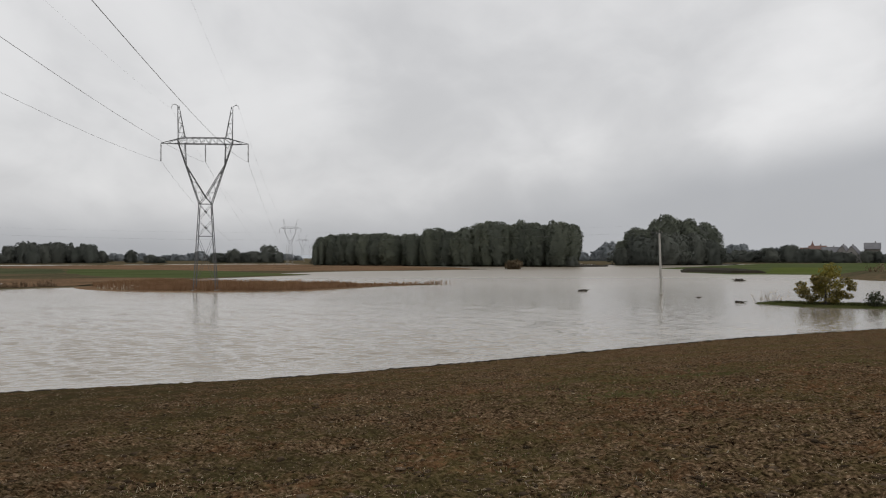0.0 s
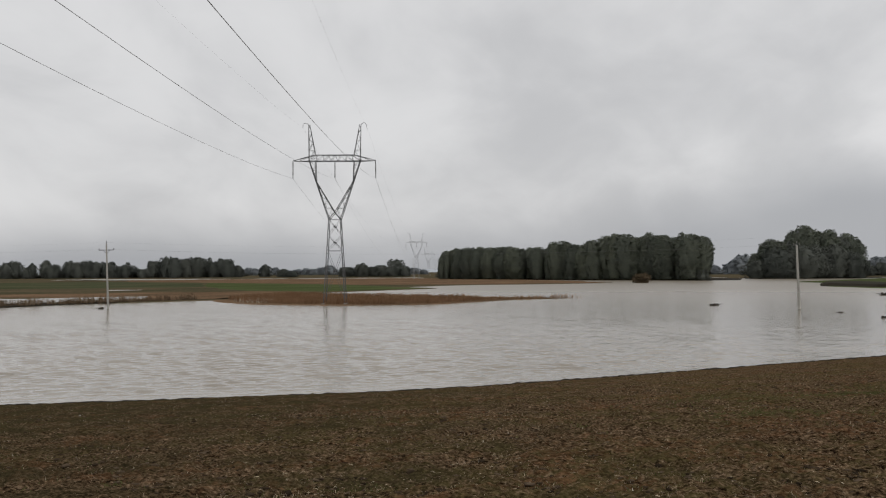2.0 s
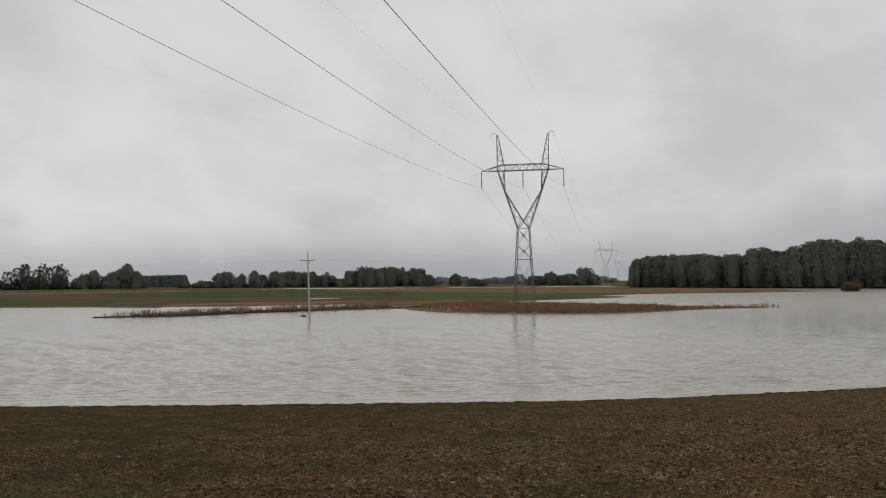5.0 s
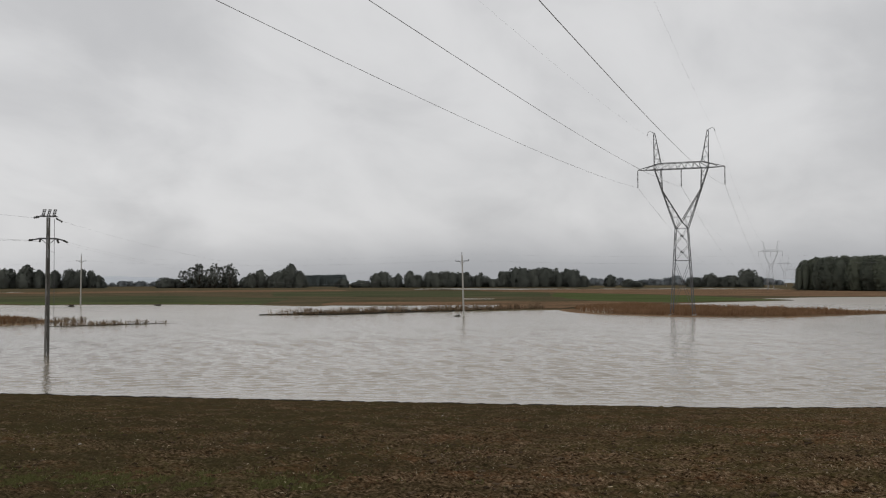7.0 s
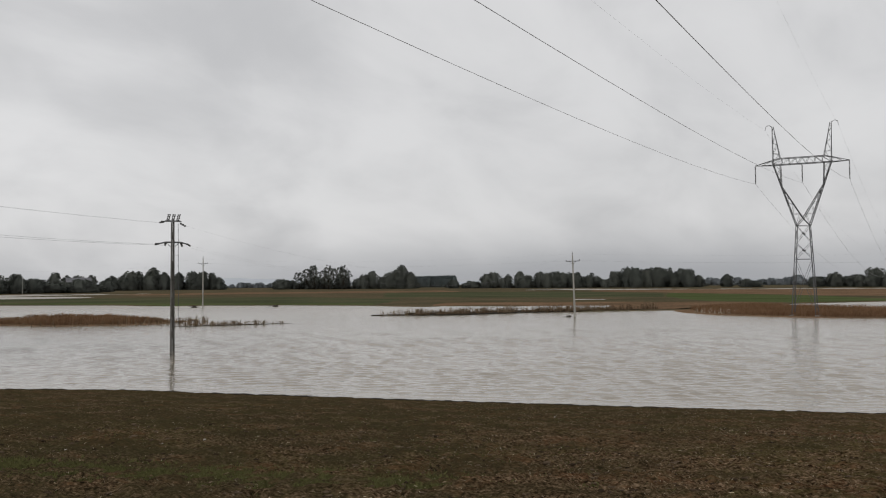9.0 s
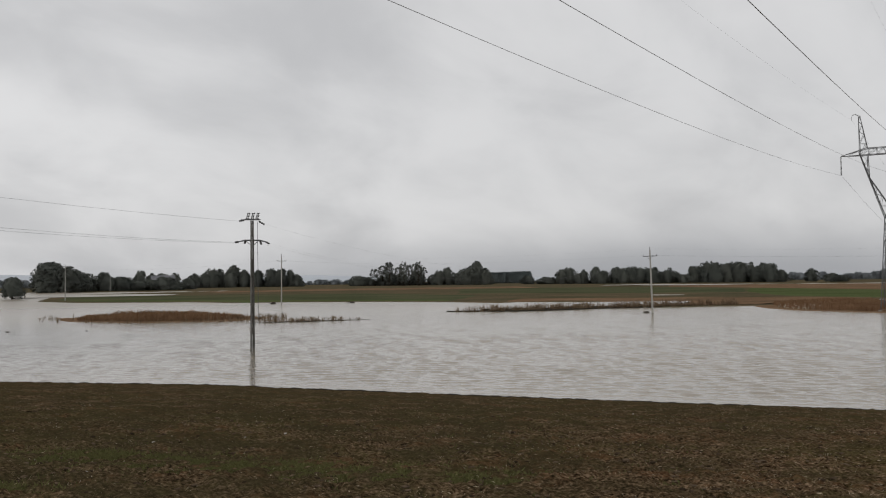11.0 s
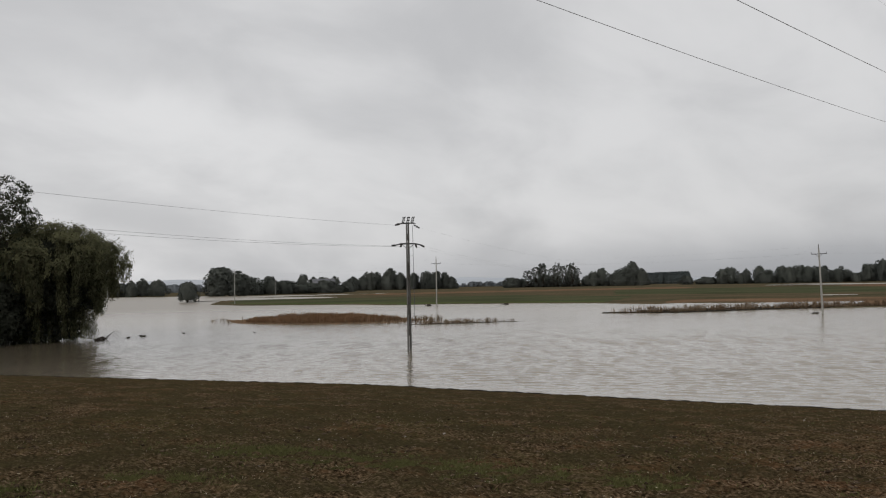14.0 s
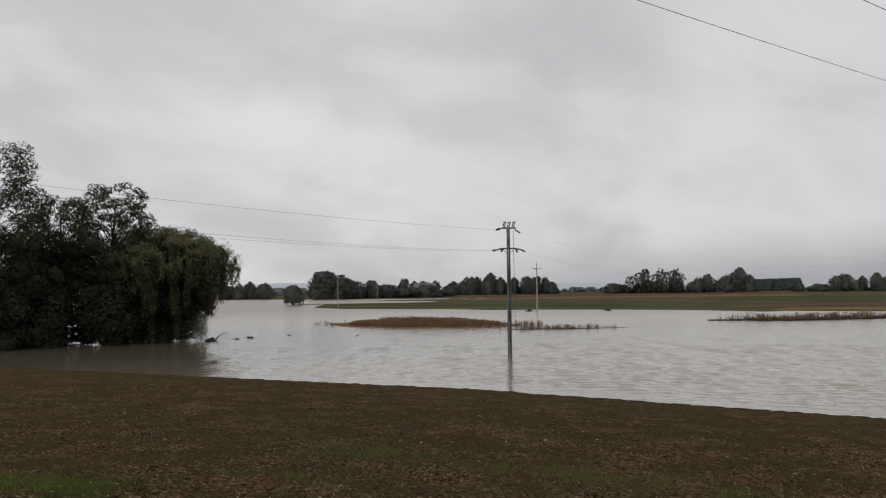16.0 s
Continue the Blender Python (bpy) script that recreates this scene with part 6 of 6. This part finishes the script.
def lumps():
    """Larger broken lumps of soil, half sunk."""
    rng = np.random.default_rng(79)
    P = field_spots(rng, 5200, 6.2, 34, power=1.5)
    bm = bmesh.new()
    bmesh.ops.create_icosphere(bm, subdivisions=1, radius=1.0)
    base = np.array([tuple(v.co) for v in bm.verts])
    tri = np.array([[v.index for v in f.verts] for f in bm.faces])
    bm.free()
    n, k = len(P), len(base)
    s = 0.012 + 0.030 * rng.uniform(0, 1, n) ** 2.5
    v = base[None] * (s[:, None] * rng.uniform(0.65, 1.35, (n, k)))[..., None] * np.stack([rng.uniform(0.8, 1.8, n), rng.uniform(0.8, 1.6, n), rng.uniform(0.3, 0.6, n)], 1)[:, None, :]
    v += P[:, None, :]
    f = (tri[None] + k * np.arange(n)[:, None, None]).reshape(-1, 3)
    tagged(new("soil_lumps", array_mesh("soil_lumps", v.reshape(-1, 3), f, M_CLOD)), "broken lumps of tilled soil", "soil clods", kind="stuff")


clods()
lumps()
rng_g = np.random.default_rng(72)
spots = field_spots(rng_g, 60000, 6.2, 62, power=1.9)
drift = np.array([noise.fractal((x * 0.22, y * 0.22, 2.0), 1.0, 2.0, 3) for x, y, _ in spots])
band = np.exp(-((spots[:, 0] + 7.4) / 2.2) ** 2 - ((spots[:, 1] - 6.3 - 0.45 * (spots[:, 0] + 7.4)) / 0.5) ** 2) + np.exp(-((spots[:, 0] + 9.1) / 0.8) ** 2 - ((spots[:, 1] - 1.55) / 0.5) ** 2)
west = 0.25 * np.clip((-spots[:, 0] - 1) / 8, -0.6, 1)
keep = (drift * 0.9 + west - 0.12 + 1.9 * band + rng_g.uniform(-0.5, 0.5, len(spots))) > 0.30
blades("field_weeds", spots[keep], 0.003, 0.008, 0.007, M_WEED, "thin low green weeds on the bare soil", "weeds", 73, 2.0, 3, 0.12)



def green_patch(cx, cy, along, across, count, seed):
    """A denser drift of young weeds on the tilled soil."""
    r = np.random.default_rng(seed)
    a, b = r.normal(size=count) * along, r.normal(size=count) * across
    x, y = cx - 0.90 * a + 0.44 * b, cy - 0.44 * a - 0.90 * b
    clump = np.array([noise.noise((i * 1.3, j * 1.3, 7.0)) for i, j in zip(x, y)])
    keep_it = clump > r.uniform(-0.5, 0.3, count)
    x, y = x[keep_it], y[keep_it]
    return np.stack([x, y, field_height(x, y)[0]], 1)


patches = np.concatenate([green_patch(-7.3, 6.3, 1.2, 0.26, 16000, 1), green_patch(-9.1, 1.5, 0.4, 0.17, 5000, 2), green_patch(-8.75, 3.2, 0.32, 0.16, 2200, 3), green_patch(-9.9, 5.3, 0.9, 0.24, 4500, 4), green_patch(2.5, 13.6, 1.2, 0.4, 2500, 5), green_patch(5.5, 18.5, 2.0, 0.7, 4000, 6)])
blades("weed_patches", patches, 0.004, 0.013, 0.012, M_SEEDLING, "patches of fresh green weeds on the soil", "weeds", 78, 2.2, 6, 0.16)
blades("grass_tufts", np.concatenate([green_patch(-9.05, 1.5, 0.3, 0.16, 900, 7), green_patch(-9.3, 1.15, 0.25, 0.2, 700, 8)]), 0.02, 0.07, 0.004, M_TUFT, "low tufts of fresh green grass on the soil", "grass", 81, 0.6, 5, 0.05)
blades("dry_straw", np.concatenate([field_spots(rng_g, 22000, 6.2, 48, power=1.7), field_spots(rng_g, 17000, 6.2, 48, -30, 24, 1.7)]), 0.003, 0.010, 0.0055, M_STRAW, "scattered bits of dry straw", "straw", 74, 2.2)
blades("pale_chips", field_spots(rng_g, 2600, 6.2, 34, power=1.7), 0.006, 0.016, 0.009, M_STALK_PALE, "scattered pale chips of chaff", "chaff", 80, 1.0)
blades("dead_stems", field_spots(rng_g, 260, 6.2, 30, power=1.8), 0.03, 0.08, 0.0015, M_STRAW, "a few upright dead stems", "stems", 75, 0.35)


def litter(name, P, short, long, width, mat, label, category, seed, lift=0.012):
    """Bits of straw lying on the crumbs, each a thin bent strip."""
    rng = np.random.default_rng(seed)
    n = len(P)
    a = rng.uniform(0, math.tau, n)
    size = (short + (long - short) * rng.uniform(0, 1, n) ** 2.2)[:, None]
    way = np.stack([np.cos(a), np.sin(a), rng.normal(size=n) * 0.16], 1)
    side = np.stack([-np.sin(a), np.cos(a), rng.normal(size=n) * 0.5], 1) * (width * rng.uniform(0.6, 1.4, n))[:, None]
    c = P + np.array([0, 0, lift]) + np.stack([np.zeros(n), np.zeros(n), rng.uniform(0, 0.02, n)], 1)
    e0 = c - way * size / 2
    e1 = c + way * size / 2
    kink = c + np.stack([rng.normal(size=n), rng.normal(size=n), np.abs(rng.normal(size=n)) + 0.3], 1) * size * 0.09
    v = np.stack([e0, kink - side, kink + side, e1], 1).reshape(-1, 3)
    f = (np.array([(0, 1, 2), (1, 3, 2)])[None] + 4 * np.arange(n)[:, None, None]).reshape(-1, 3)
    tagged(new(name, array_mesh(name, v, f, mat)), label, category, kind="stuff")


litter("straw_litter", np.concatenate([field_spots(rng_g, 14000, 5.4, 34, power=1.7), field_spots(rng_g, 9000, 5.4, 34, -30, 26, 1.7)]), 0.012, 0.075, 0.0026, M_STRAW, "short lengths of dry straw lying on the soil", "straw", 91)
litter("rotted_litter", field_spots(rng_g, 9000, 5.4, 34, power=1.7), 0.02, 0.10, 0.004, M_STALK_BROWN, "rotted brown plant scraps on the soil", "plant litter", 92)


def pale_stone(x, y, s, seed):
    rng = np.random.default_rng(seed)
    bm = bmesh.new()
    bmesh.ops.create_icosphere(bm, subdivisions=2, radius=s)
    for v in bm.verts:
        v.co *= rng.uniform(0.82, 1.12)
        v.co.z *= 0.6
    me = bpy.data.meshes.new("field_stone")
    bm.to_mesh(me)
    bm.free()
    me.materials.append(M_STONE)
    ob = new("field_stone", me)
    z = float(field_height(np.array(x), np.array(y))[0])
    ob.location = (x, y, z + s * 0.3)
    tagged(ob, "pale stone lying on the tilled soil", "stone", "field stones")


def shore_crumbs():
    """Wet crumbs of soil left along the waterline."""
    rng = np.random.default_rng(76)
    n = 4500
    v = rng.uniform(-66, 60, n)
    edge = np.interp(v, SHORE_V, SHORE_U)
    u = edge - 0.12 + rng.normal(size=n) * 0.10
    P = np.stack([0.884 * v - 0.467 * u, 0.467 * v + 0.884 * u, np.maximum(0.0, field_height(0.884 * v - 0.467 * u, 0.467 * v + 0.884 * u)[0])], 1)
    base = np.array([(1, 0, 0), (-1, 0, 0), (0, 1, 0), (0, -1, 0), (0, 0, 1), (0, 0, -1)], float)
    s = 0.02 + 0.05 * rng.uniform(0, 1, n) ** 3
    w = base[None] * (s[:, None] * rng.uniform(0.6, 1.6, (n, 6)))[..., None] * np.array([1.4, 1.0, 0.6])
    w += P[:, None, :]
    tri = np.array([(0, 2, 4), (2, 1, 4), (1, 3, 4), (3, 0, 4), (2, 0, 5), (1, 2, 5), (3, 1, 5), (0, 3, 5)])
    f = (tri[None] + 6 * np.arange(n)[:, None, None]).reshape(-1, 3)
    tagged(new("shore_crumbs", array_mesh("shore_crumbs", w.reshape(-1, 3), f, M_BANK)), "dark wet soil crumbs along the waterline", "soil clods", kind="stuff")


shore_crumbs()
rng_s = random.Random(9)
pale_stone(5.4, 15.6, 0.06, 1)
for i in range(14):
    a, d = radians(rng_s.uniform(-26, 84)), rng_s.uniform(7, 22)
    pale_stone(-math.sin(a) * d, math.cos(a) * d, rng_s.uniform(0.010, 0.028), 2 + i)
